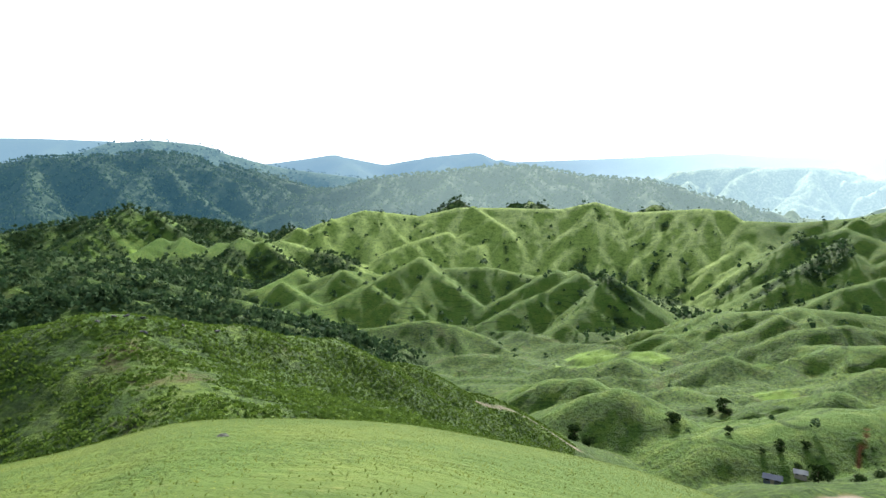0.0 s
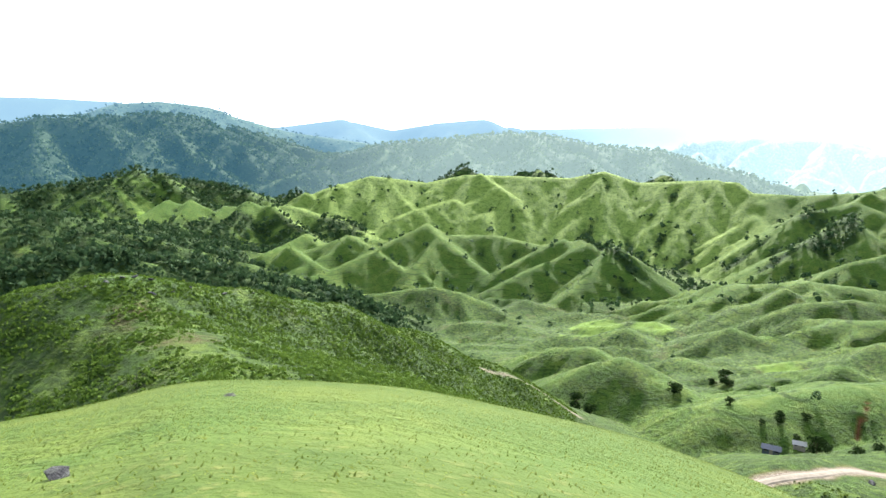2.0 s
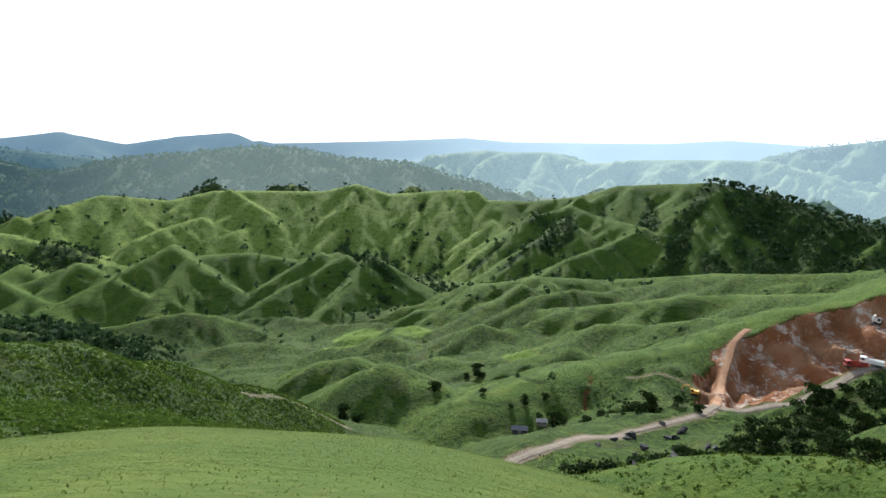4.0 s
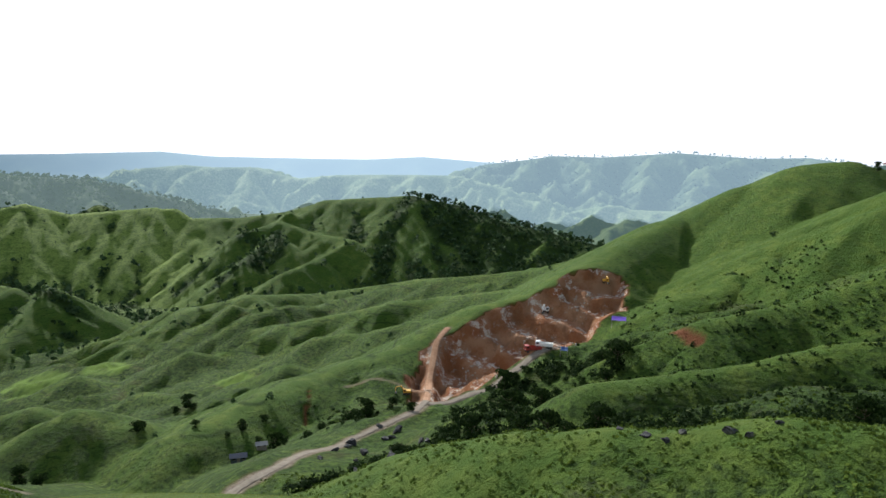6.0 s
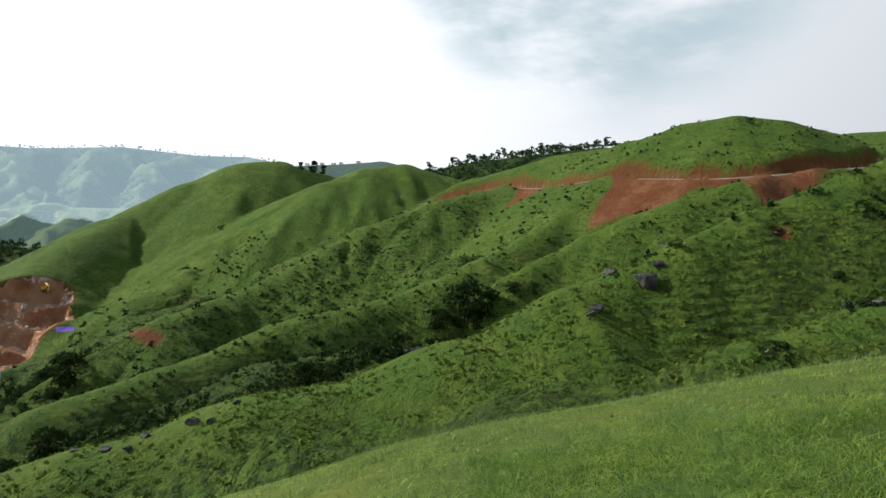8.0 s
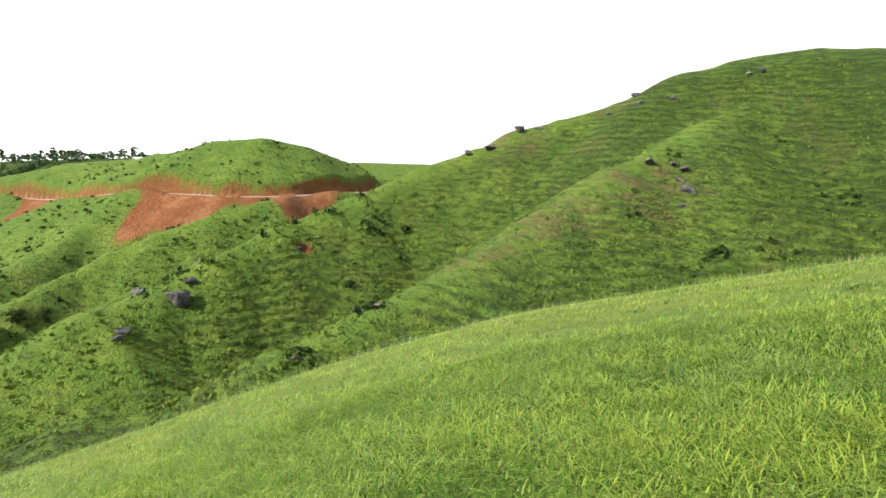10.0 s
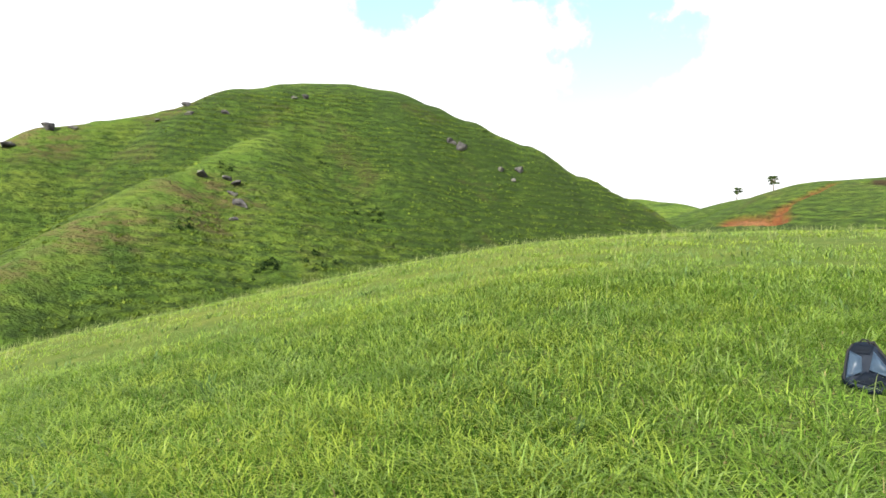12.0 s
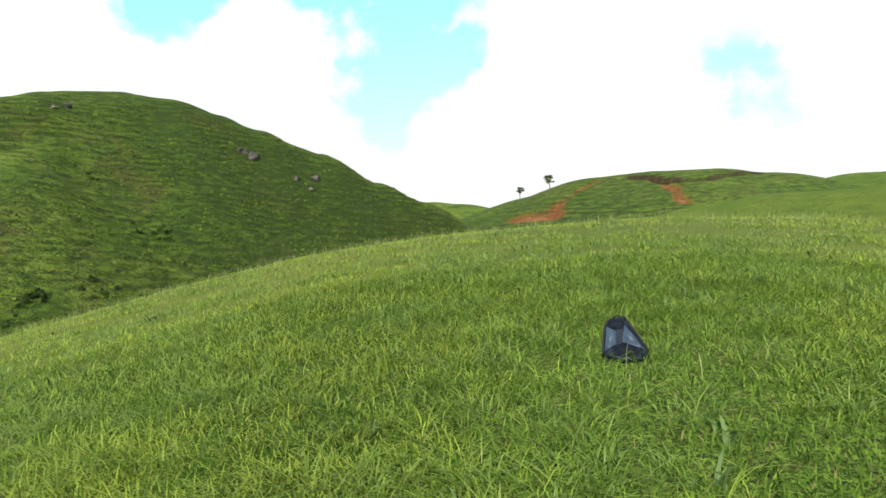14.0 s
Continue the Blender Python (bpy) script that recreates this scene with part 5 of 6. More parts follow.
for x, y, w in ((-48.6, 93.7, 1.5), (-43, 90.7, 1.6), (-47.4, 94.8, 1.3), (-50, 92, 1.1), (-45, 95, 1.6), (-40, 97, 1.3), (-36, 101, 1.5), (-41, 93, 1.0), (-33, 106, 1.0), (-52, 90, 1.0)):
    boulder(x, y, w, "pale grey rock on the scrubby hilltop", 0.5)
boulder(-5.3, 8.1, 0.42, "small pale grey stone in the short grass", 0.5, "stones")
boulder(-6.3, 17.7, 0.5, "small pale grey stone in the short grass", 0.4, "stones")
boulder(-64, -116.8, 1.3, "pale round stone on the scarred hill", 0.7, "stones")


# ---- the bag in the grass ----
CLOTH = plain_material("dark blue nylon", (0.004, 0.008, 0.016), 0.7, 0.0, 0.02, 14.0, 0.12)
# lighter copy of the nylon: the front's sheen put into the colour
SHEEN = plain_material("blue nylon with sheen painted pale", (0.040, 0.068, 0.108), 0.32, 0.0, 0.04, 11.0, 0.2)
PIPING = plain_material("black webbing", (0.012, 0.013, 0.015), 0.85, 0.0, 0.05, 3.0, 0.1)


def make_bag(x, y, turn):
    bag = thing("backpack", "slumped dark blue nylon backpack lying in the grass", "backpack")
    outline = [(-0.205, -0.04), (-0.21, 0.10), (-0.205, 0.27), (-0.18, 0.345), (-0.12, 0.385), (-0.05, 0.38), (0.02, 0.33), (0.09, 0.235), (0.155, 0.14), (0.21, 0.05), (0.20, -0.04)]

    def shell(scale, front, back, bulge, z0=0.0):
        """A soft body: the outline front and back, rounded in depth."""
        bm = bmesh.new()
        steps = 9
        rings = []
        for k in range(steps):
            u = k / (steps - 1)
            yy = front + (back - front) * u
            f = scale * (1 - 0.32 * abs(2 * u - 1) ** 2.6)
            ring = []
            for px, pz in outline:
                w = bulge * math.sin(px * 23 + u * 5) * math.sin(pz * 17 + 1)
                ring.append(bm.verts.new(((px + 0.02) * f - 0.02 + w, yy + 0.10 * (pz / 0.38) * (1 - u) + w, max(pz * f, -0.04) + z0)))
            rings.append(ring)
        for a, b in zip(rings[:-1], rings[1:]):
            for i in range(len(outline)):
                j = (i + 1) % len(outline)
                bm.faces.new((a[i], a[j], b[j], b[i]))
        bm.faces.new(rings[0])
        bm.faces.new(rings[-1][::-1])
        bmesh.ops.triangulate(bm, faces=[f for f in bm.faces if len(f.verts) > 4])
        bmesh.ops.subdivide_edges(bm, edges=bm.edges, cuts=1, use_grid_fill=True, smooth=0.6)
        return bm

    part("body", shell(1.0, -0.13, 0.15, 0.012), CLOTH, bag, "dark blue nylon body", True)

    def panel(corners, lift, name, material, label):
        """A padded panel laid on the front."""
        bm = bmesh.new()
        n = 7
        grid_v = []
        (ax, az), (bx, bz), (cx, cz), (dx, dz) = corners
        for i in range(n):
            row = []
            for j in range(n):
                u, v = i / (n - 1), j / (n - 1)
                px = (ax * (1 - u) + bx * u) * (1 - v) + (dx * (1 - u) + cx * u) * v
                pz = (az * (1 - u) + bz * u) * (1 - v) + (dz * (1 - u) + cz * u) * v
                puff = math.sin(math.pi * u) * math.sin(math.pi * v)
                wrinkle = 0.006 * math.sin(13 * u + 9 * v) * puff
                row.append(bm.verts.new((px, -0.115 + 0.10 * pz / 0.38 - lift * (0.35 + puff) - wrinkle, pz)))
            grid_v.append(row)
        for i in range(n - 1):
            for j in range(n - 1):
                bm.faces.new((grid_v[i][j], grid_v[i + 1][j], grid_v[i + 1][j + 1], grid_v[i][j + 1]))
        bmesh.ops.solidify(bm, geom=bm.faces[:], thickness=0.012)
        return part(name, bm, material, bag, label, True)

    panel([(-0.19, 0.02), (-0.085, 0.10), (-0.10, 0.24), (-0.19, 0.28)], 0.030, "side_panel", SHEEN, "side panel with its sheen painted pale")
    panel([(-0.19, 0.27), (-0.04, 0.27), (-0.02, 0.36), (-0.17, 0.36)], 0.012, "top_flap", CLOTH, "dark folded top flap")
    panel([(-0.035, 0.13), (0.17, 0.07), (0.07, 0.20), (-0.02, 0.31)], 0.034, "front_pocket", SHEEN, "front pocket with its sheen painted pale blue-grey")
    panel([(-0.15, -0.01), (0.16, -0.01), (0.15, 0.06), (-0.06, 0.11)], 0.020, "base_panel", CLOTH, "dark base panel")
    for name, line, r in (("edge_piping", [(-0.207, -0.12, 0.0), (-0.212, -0.09, 0.12), (-0.207, -0.05, 0.27), (-0.175, -0.03, 0.35)], 0.008),
                          ("edge_piping", [(0.01, -0.04, 0.335), (0.09, -0.065, 0.24), (0.155, -0.09, 0.145), (0.208, -0.12, 0.05)], 0.008),
                          ("shoulder_strap", [(-0.10, 0.05, 0.37), (-0.03, 0.11, 0.40), (0.05, 0.16, 0.30), (0.12, 0.20, 0.12), (0.20, 0.17, 0.02)], 0.016),
                          ("carry_loop", [(-0.13, 0.0, 0.375), (-0.11, 0.0, 0.405), (-0.07, 0.0, 0.405), (-0.05, 0.0, 0.372)], 0.008)):
        part(name, tube(bmesh.new(), line, [r] * len(line), 8), PIPING, bag, "black webbing strap" if "strap" in name else "", True)
    bag.matrix_basis = pose(x, y, ground_z(x, y) + 0.03, -6, 4, turn) @ Matrix.Diagonal((0.72, 0.70, 0.65, 1))
    return bag


make_bag(-1.66, -5.32, 158)


# ---- at the quarry and the road ----
WHITE = plain_material("white vehicle paint", (0.72, 0.72, 0.70), 0.4)
RED = plain_material("faded red paint", (0.32, 0.035, 0.025), 0.5)
YELLOW = plain_material("yellow machine paint", (0.62, 0.34, 0.03), 0.5)
TYRE = plain_material("black rubber", (0.02, 0.02, 0.02), 0.85)
GLASS = plain_material("dark window glass", (0.02, 0.025, 0.03), 0.12)
STEEL = plain_material("dusty dark steel", (0.10, 0.095, 0.09), 0.6, 0.6)
PURPLE = plain_material("purple tarpaulin", (0.20, 0.10, 0.62), 0.45)
BLUE = plain_material("blue plastic sheet", (0.03, 0.11, 0.34), 0.45)
PLANK = plain_material("grey weathered boards", (0.24, 0.21, 0.18), 0.8)
ROOF_BLUE = plain_material("dull blue iron roof", (0.060, 0.075, 0.11), 0.45, 0.2)
ROOF_GREY = plain_material("grey iron roof", (0.22, 0.23, 0.24), 0.45, 0.3)
ROOF_WHITE = plain_material("pale iron roof", (0.60, 0.60, 0.58), 0.5)


def wheel(parent, x, y, z, r, wide):
    bm = bmesh.new()
    bmesh.ops.create_cone(bm, cap_ends=True, segments=18, radius1=r, radius2=r, depth=wide, matrix=pose(x, y, z, 90, 0, 0))
    bmesh.ops.bevel(bm, geom=[e for e in bm.edges if abs(e.calc_length() - 2 * r * math.sin(math.pi / 18)) < 1e-3], offset=0.05, segments=2, affect="EDGES")
    w = part("wheel", bm, TYRE, parent)
    bm = bmesh.new()
    bmesh.ops.create_cone(bm, cap_ends=True, segments=12, radius1=r * 0.55, radius2=r * 0.5, depth=wide + 0.04, matrix=pose(x, y, z, 90, 0, 0))
    part("rim", bm, STEEL, w)


def make_truck(paint, label, x, y, turn):
    t = thing("dump_truck", label, "truck", "quarry trucks")
    part("chassis", box(bmesh.new(), -3.2, -0.55, 0.7, 3.0, 0.55, 1.0, 0.04), STEEL, t)
    part("cab", box(bmesh.new(), 1.5, -1.15, 1.0, 3.2, 1.15, 2.75, 0.16), paint, t)
    part("windscreen", box(bmesh.new(), 3.17, -0.95, 1.85, 3.22, 0.95, 2.5, 0.02), GLASS, t)
    for s in (-1, 1):
        part("side_window", box(bmesh.new(), 1.9, s * 1.15 - 0.02, 1.85, 2.9, s * 1.15 + 0.02, 2.45, 0.015), GLASS, t)
        part("headlight", box(bmesh.new(), 3.18, s * 0.85 - 0.15, 1.15, 3.25, s * 0.85 + 0.15, 1.35, 0.02), WHITE, t)
    bm = bmesh.new()
    for a in ((-3.3, -1.25, 1.05, 1.3, 1.25, 1.15), (-3.3, -1.25, 1.15, 1.3, -1.17, 2.2), (-3.3, 1.17, 1.15, 1.3, 1.25, 2.2), (1.2, -1.17, 1.15, 1.3, 1.17, 2.45), (-3.3, -1.17, 1.15, -3.2, 1.17, 2.1)):
        box(bm, *a)
    part("tipper_body", bm, paint, t)
    for wx in (2.3, -1.4, -2.5):
        for s in (-1, 1):
            wheel(t, wx, s * 1.0, 0.5, 0.5, 0.34)
    t.matrix_basis = pose(x, y, ground_z(x, y), 0, 0, turn)


def make_digger(paint, label, x, y, turn, size=1.0):
    d = thing("excavator", label, "excavator", "quarry diggers")
    for s in (-1, 1):
        bm = box(bmesh.new(), -1.7, s * 1.05 - 0.28, 0.0, 1.7, s * 1.05 + 0.28, 0.8, 0.3)
        part("track", bm, TYRE, d)
    part("turntable", box(bmesh.new(), -0.7, -0.7, 0.75, 0.7, 0.7, 1.05, 0.05), STEEL, d)
    part("engine_house", box(bmesh.new(), -2.1, -1.2, 1.0, 0.6, 1.2, 2.1, 0.12), paint, d)
    cab = part("cab", box(bmesh.new(), 0.1, 0.25, 1.0, 1.5, 1.25, 2.85, 0.1), paint, d)
    part("window", box(bmesh.new(), 1.48, 0.35, 1.6, 1.53, 1.15, 2.65, 0.02), GLASS, cab)
    part("window", box(bmesh.new(), 0.3, 1.23, 1.7, 1.3, 1.28, 2.65, 0.02), GLASS, cab)
    part("boom", tube(bmesh.new(), [(0.8, -0.3, 1.4), (2.4, -0.3, 3.9), (4.6, -0.3, 3.6)], [0.28, 0.34, 0.2], 6), paint, d)
    part("arm", tube(bmesh.new(), [(4.6, -0.3, 3.8), (5.2, -0.3, 2.4), (5.0, -0.3, 1.2)], [0.2, 0.18, 0.13], 6), paint, d)
    part("bucket", box(bmesh.new(), 4.4, -0.75, 0.4, 5.3, 0.15, 1.3, 0.18), STEEL, d)
    d.matrix_basis = pose(x, y, ground_z(x, y), 0, 0, turn) @ Matrix.Diagonal((size, size, size, 1))


make_truck(WHITE, "small white tipper truck parked at the quarry's foot", 199.5, 137.5, 120)
make_truck(RED, "faded red tipper truck parked at the quarry's foot", 195, 139.5, 150)
make_digger(WHITE, "white excavator working on the quarry bench", 237.6, 163.6, 200, 1.0)
make_digger(YELLOW, "orange-yellow excavator at the top of the quarry", 264, 150, 230, 0.9)
make_digger(YELLOW, "pale yellow excavator beside the quarry's haul road", 151.6, 161.9, 140, 0.75)


def make_shelter(name, label, x, y, turn, wide, deep, high, cloth):
    """A sheet stretched over posts, sagging between them."""
    s = thing(name, label, "shelter")
    bm = bmesh.new()
    n = 8
    rows = [[bm.verts.new(((i / n - 0.5) * wide, (j / n - 0.5) * deep, high - 0.9 * j / n + 0.25 * math.sin(i * 1.3) * math.sin(j) * 0.4 - 0.25 * math.sin(math.pi * i / n) * math.sin(math.pi * j / n))) for j in range(n + 1)] for i in range(n + 1)]
    for i in range(n):
        for j in range(n):
            bm.faces.new((rows[i][j], rows[i + 1][j], rows[i + 1][j + 1], rows[i][j + 1]))
    bmesh.ops.solidify(bm, geom=bm.faces[:], thickness=0.03)
    part("sheet", bm, cloth, s)
    for i in (-1, 1):
        for j in (-1, 1):
            top = high - (0.9 if j > 0 else 0)
            part("post", tube(bmesh.new(), [(i * wide * 0.47, j * deep * 0.47, -1.0), (i * wide * 0.47, j * deep * 0.47, top)], [0.06, 0.05], 6), PLANK, s)
    s.matrix_basis = pose(x, y, ground_z(x, y), 0, 0, turn)


make_shelter("tarpaulin_shelter", "bright purple tarpaulin shelter on posts beside the quarry", 236, 127, 118, 5.6, 3.6, 3.4, PURPLE)
make_shelter("plastic_shelter", "small blue plastic shelter at the quarry's foot", 201, 129.5, 120, 2.6, 2.2, 2.6, BLUE)


def make_house(name, label, x, y, turn, long, deep, high, roof, walls, group=""):
    h = thing(name, label, "house", group)
    bm = bmesh.new()
    for a in ((-long / 2, -deep / 2, -0.6, long / 2, -deep / 2 + 0.12, high), (-long / 2, deep / 2 - 0.12, -0.6, long / 2, deep / 2, high),
              (-long / 2, -deep / 2 + 0.12, -0.6, -long / 2 + 0.12, deep / 2 - 0.12, high), (long / 2 - 0.12, -deep / 2 + 0.12, -0.6, long / 2, deep / 2 - 0.12, high)):
        box(bm, *a)
    part("wall", bm, walls, h)
    for s in (-1, 1):
        bm = bmesh.new()
        y0, y1 = s * (deep / 2 + 0.45), 0.0
        n = 14
        row = []
        for i in range(n + 1):
            px = (i / n - 0.5) * (long + 0.8)
            rib = 0.03 * (i % 2)
            row.append((bm.verts.new((px, y0, high - 0.15 + rib)), bm.verts.new((px, y1, high + deep * 0.24 + rib))))
        for (a, b), (c, d) in zip(row[:-1], row[1:]):
            bm.faces.new((a, c, d, b))
        bmesh.ops.solidify(bm, geom=bm.faces[:], thickness=0.04)
        part("roof", bm, roof, h)
    door = part("door", box(bmesh.new(), -0.45, -deep / 2 - 0.03, 0.0, 0.45, -deep / 2 - 0.002, min(1.95, high - 0.1), 0.01), PLANK, h)
    for wx in (-long * 0.3, long * 0.3):
        w = part("window", box(bmesh.new(), wx - 0.45, -deep / 2 - 0.03, 0.9, wx + 0.45, -deep / 2 - 0.002, min(1.7, high - 0.1), 0.01), GLASS, h)
        part("frame", box(bmesh.new(), wx - 0.52, -deep / 2 - 0.05, 0.8, wx + 0.52, -deep / 2 - 0.004, 0.9, 0.01), PLANK, w)
    h.matrix_basis = pose(x, y, ground_z(x, y), 0, 0, turn)


make_house("hut", "low hut with a dull blue iron roof in the valley", 88.5, 164.5, -28, 4.2, 2.6, 1.7, ROOF_BLUE, ROOF_BLUE)
make_house("shed", "small grey shed beside the blue hut", 96.5, 165.5, -25, 2.8, 2.2, 1.5, ROOF_GREY, PLANK)
make_house("hut", "tiny pale hut by the far paddy field", -170, 470, 20, 4.5, 3.5, 2.2, ROOF_WHITE, ROOF_WHITE)
for hx, hy, turn in ((1476, 262, 60), (1484, 230, 80), (1489, 205, 70), (1491, 188, 100), (1494, 150, 85)):
    make_house("house", "far house with a pale roof on the wooded ridge", hx, hy, turn, 9, 7, 3.2, ROOF_WHITE if hx % 2 else RED, ROOF_WHITE, "hamlet houses")

# ---- quarried stone ----
def make_block(seed):
    rng = np.random.default_rng(seed)
    bm = bmesh.new()
    bmesh.ops.create_icosphere(bm, subdivisions=1, radius=0.5)
    for v in bm.verts:
        v.co *= rng.uniform(0.75, 1.2)
        v.co.z *= 0.75
    me = bpy.data.meshes.new("stone_block")
    bm.to_mesh(me)
    bm.free()
    me.materials.append(RUBBLE)
    return me


BLOCKS = [make_block(k) for k in range(4)]
heaps = ((205, 137, 9, 40), (215, 139, 8, 26), (172, 147, 9, 30), (247, 150, 7, 22), (190, 168, 8, 26), (222, 160, 8, 16))
for cx, cy, wide, count in heaps:
    for _ in range(count):
        x, y, s = cx + prng.normal(0, wide * 0.5), cy + prng.normal(0, wide * 0.32), prng.uniform(0.4, 1.5)
        ob = tagged(new("stone_block", BLOCKS[int(prng.integers(4))]), "pale quarried limestone block on the red earth", "stone", "quarried stones")
        ob.matrix_basis = pose(x, y, ground_z(x, y) + 0.15 * s, prng.uniform(0, 360), prng.uniform(0, 360), prng.uniform(0, 360)) @ Matrix.Diagonal((s, s * 1.1, s * 0.8, 1))


# ---- grass, scrub and woods ----
def polar_spots(count, a0, a1, r0, r1, rng, power=1.0):
    """Places in a sector, denser near by when power is below 2."""
    a = np.radians(rng.uniform(a0, a1, count))
    r = (rng.uniform(0, 1, count) * (r1 ** power - r0 ** power) + r0 ** power) ** (1 / power)
    return r * np.sin(a) + 0.1, r * np.cos(a) - 0.45, r


def blades(name, spots, length, width, lean, material, label, rng, curl=0.5, arch=0):
    """Bent grass blades rooted at (x, y, r): two segments each, or with arch three, drooping over."""
    x, y, r = spots[:3]
    n = len(x)
    z = ground(x, y)["z"]
    a = rng.uniform(0, 2 * math.pi, n) if len(spots) < 4 else spots[3] + rng.normal(0, 0.7, n)
    tone = rng.uniform(0, 1, n) if len(spots) < 4 else spots[4]
    tall = length * rng.uniform(0.55, 1.35, n)
    out = lean * rng.uniform(0.15, 1.0, n) * tall
    d = np.stack([np.cos(a), np.sin(a), 0 * a], 1)
    s = np.stack([-np.sin(a), np.cos(a), 0 * a], 1) * (width * rng.uniform(0.6, 1.3, n))[:, None]
    root = np.stack([x, y, z - 0.02], 1)
    up = np.array([0, 0, 1.0])
    if arch:
        droop = arch * rng.uniform(0.2, 1.0, n)

        def at(u):
            return root + d * (out * u ** 1.7)[:, None] + up * (tall * (u - droop * u ** 2.6))[:, None]

        low, mid, tip = at(0.40), at(0.75), at(1.0)
        v = np.stack([root - s * 0.8, root + s * 0.8, low + s, low - s, mid + s * 0.75, mid - s * 0.75, tip], 1).reshape(-1, 3)
        k = np.arange(n)[:, None] * 7
        me = sheet_mesh(name, v, [k + np.array([[0, 1, 2, 3]]), k + np.array([[3, 2, 4, 5]]), k + np.array([[5, 4, 6]])], material)
        me.attributes.new("tone", "FLOAT", "POINT").data.foreach_set("value", np.repeat(tone, 7).astype(np.float32))
        return tagged(new(name, me), label, "grass", "", "stuff")
    mid = root + d * (out * 0.35)[:, None] + up * (tall * 0.62)[:, None]
    tip = root + d * out[:, None] * 1.1 + up * (tall * (1 - curl * rng.uniform(0, 0.6, n)))[:, None]
    v = np.stack([root - s, root + s, mid + s * 0.8, mid - s * 0.8, tip], 1).reshape(-1, 3)
    k = np.arange(n)[:, None] * 5
    me = sheet_mesh(name, v, [k + np.array([[0, 1, 2, 3]]), k + np.array([[3, 2, 4]])], material)
    me.attributes.new("tone", "FLOAT", "POINT").data.foreach_set("value", np.repeat(tone, 5).astype(np.float32))
    return tagged(new(name, me), label, "grass", "", "stuff")


grng = np.random.default_rng(3)


def clumped(count, a0, a1, r0, r1, power, spread, per=9):
    """Spots gathered into tufts: place, distance, the way they lean outward, and the tuft's tone."""
    tufts = max(count // per, 1)
    x, y, r = polar_spots(tufts, a0, a1, r0, r1, grng, power)
    keep = fbm(x / 1.7, y / 1.7, 3, 51) > grng.uniform(0.20, 0.55, tufts)
    x, y, r = x[keep], y[keep], r[keep]
    tone = np.clip(grng.uniform(0, 1, len(x)) * 0.7 + 0.9 * (fbm(x / 2.3, y / 2.3, 3, 53) - 0.33), 0, 1)
    pick = grng.integers(0, len(x), count)
    w = spread * (0.5 + r[pick] / 14)
    dx, dy = grng.normal(0, 1, count) * w, grng.normal(0, 1, count) * w
    return x[pick] + dx, y[pick] + dy, r[pick], np.arctan2(dy, dx), tone[pick]


blades("dead_grass", polar_spots(9000, 86, 226, 2.8, 9.0, grng, 1.3), 0.07, 0.004, 2.2, THATCH, "dead straw-brown grass under the living blades", grng, 1.1)
blades("hilltop_grass", polar_spots(3000, -180, 180, 0.3, 2.6, grng, 1.8), 0.10, 0.004, 2.4, BLADE_DEEP, "short trodden grass on the hilltop", grng, 1.0)
blades("deep_grass", polar_spots(50000, 96, 222, 2.9, 10.0, grng, 1.0), 0.115, 0.0038, 2.4, BLADE_DEEP, "deep green grass low in the sward", grng, 1.1)
blades("meadow_grass", clumped(62000, 96, 222, 2.9, 10.5, 0.9, 0.13, 20), 0.15, 0.0038, 2.0, MEADOW, "bright green meadow grass arching over", grng, arch=0.95)
blades("tufted_grass", clumped(26000, 90, 224, 2.9, 13.0, 1.0, 0.10, 26), 0.185, 0.0036, 1.7, MEADOW_BLUE, "taller blue-green grass tufts", grng, arch=0.9)
blades("brow_grass", clumped(56000, 62, 228, 7.5, 34.0, 1.2, 0.13, 14), 0.11, 0.0075, 2.2, MEADOW, "green grass on the brow of the hill", grng, 1.0)
blades("brow_deep_grass", clumped(26000, 62, 228, 8.0, 34.0, 1.4, 0.18, 20), 0.115, 0.0080, 2.0, MEADOW_BLUE, "deeper green grass patches on the brow", grng, 1.0)
blades("brow_stalks", polar_spots(5000, 84, 228, 15.0, 31.0, grng, 2.0), 0.30, 0.0050, 0.9, STRAW, "pale grass heads along the brow", grng, 0.5)
blades("slope_grass", polar_spots(44000, -46, 70, 7.0, 46.0, grng, 1.5), 0.05, 0.013, 2.2, BLADE_DRY, "sunlit grass on the falling slope", grng, 0.8)
blades("grass_stalks", polar_spots(800, 84, 228, 2.8, 30.0, grng, 1.5), 0.34, 0.0026, 0.9, STRAW, "pale seeding grass stalks", grng, arch=0.5)
blades("broad_weeds", clumped(1500, 84, 228, 2.8, 22.0, 1.4, 0.07), 0.15, 0.010, 1.2, WEED, "grey-green broad-leaved weeds", grng, arch=0.6)


def clumps(name, x, y, wide, tall, per, leaf, material, label, rng, category="scrub"):
    """Low leafy clumps on the ground."""
    n = len(x)
    z = ground(x, y)["z"]
    d = rng.normal(size=(n, per, 3))
    d /= np.linalg.norm(d, axis=2)[:, :, None]
    d[:, :, 2] = np.abs(d[:, :, 2])
    size = np.stack([wide, wide, tall], 1)[:, None, :]
    c = np.stack([x, y, z], 1)[:, None, :] + d * size * rng.uniform(0.35, 1.0, (n, per, 1)) * np.array([0.5, 0.5, 1.0])
    v, q = leaf_cards(c.reshape(-1, 3), (np.repeat(wide, per) * leaf * rng.uniform(0.6, 1.3, n * per)), d.reshape(-1, 3), rng)
    return tagged(new(name, sheet_mesh(name, v, [q], material)), label, category, "", "stuff")


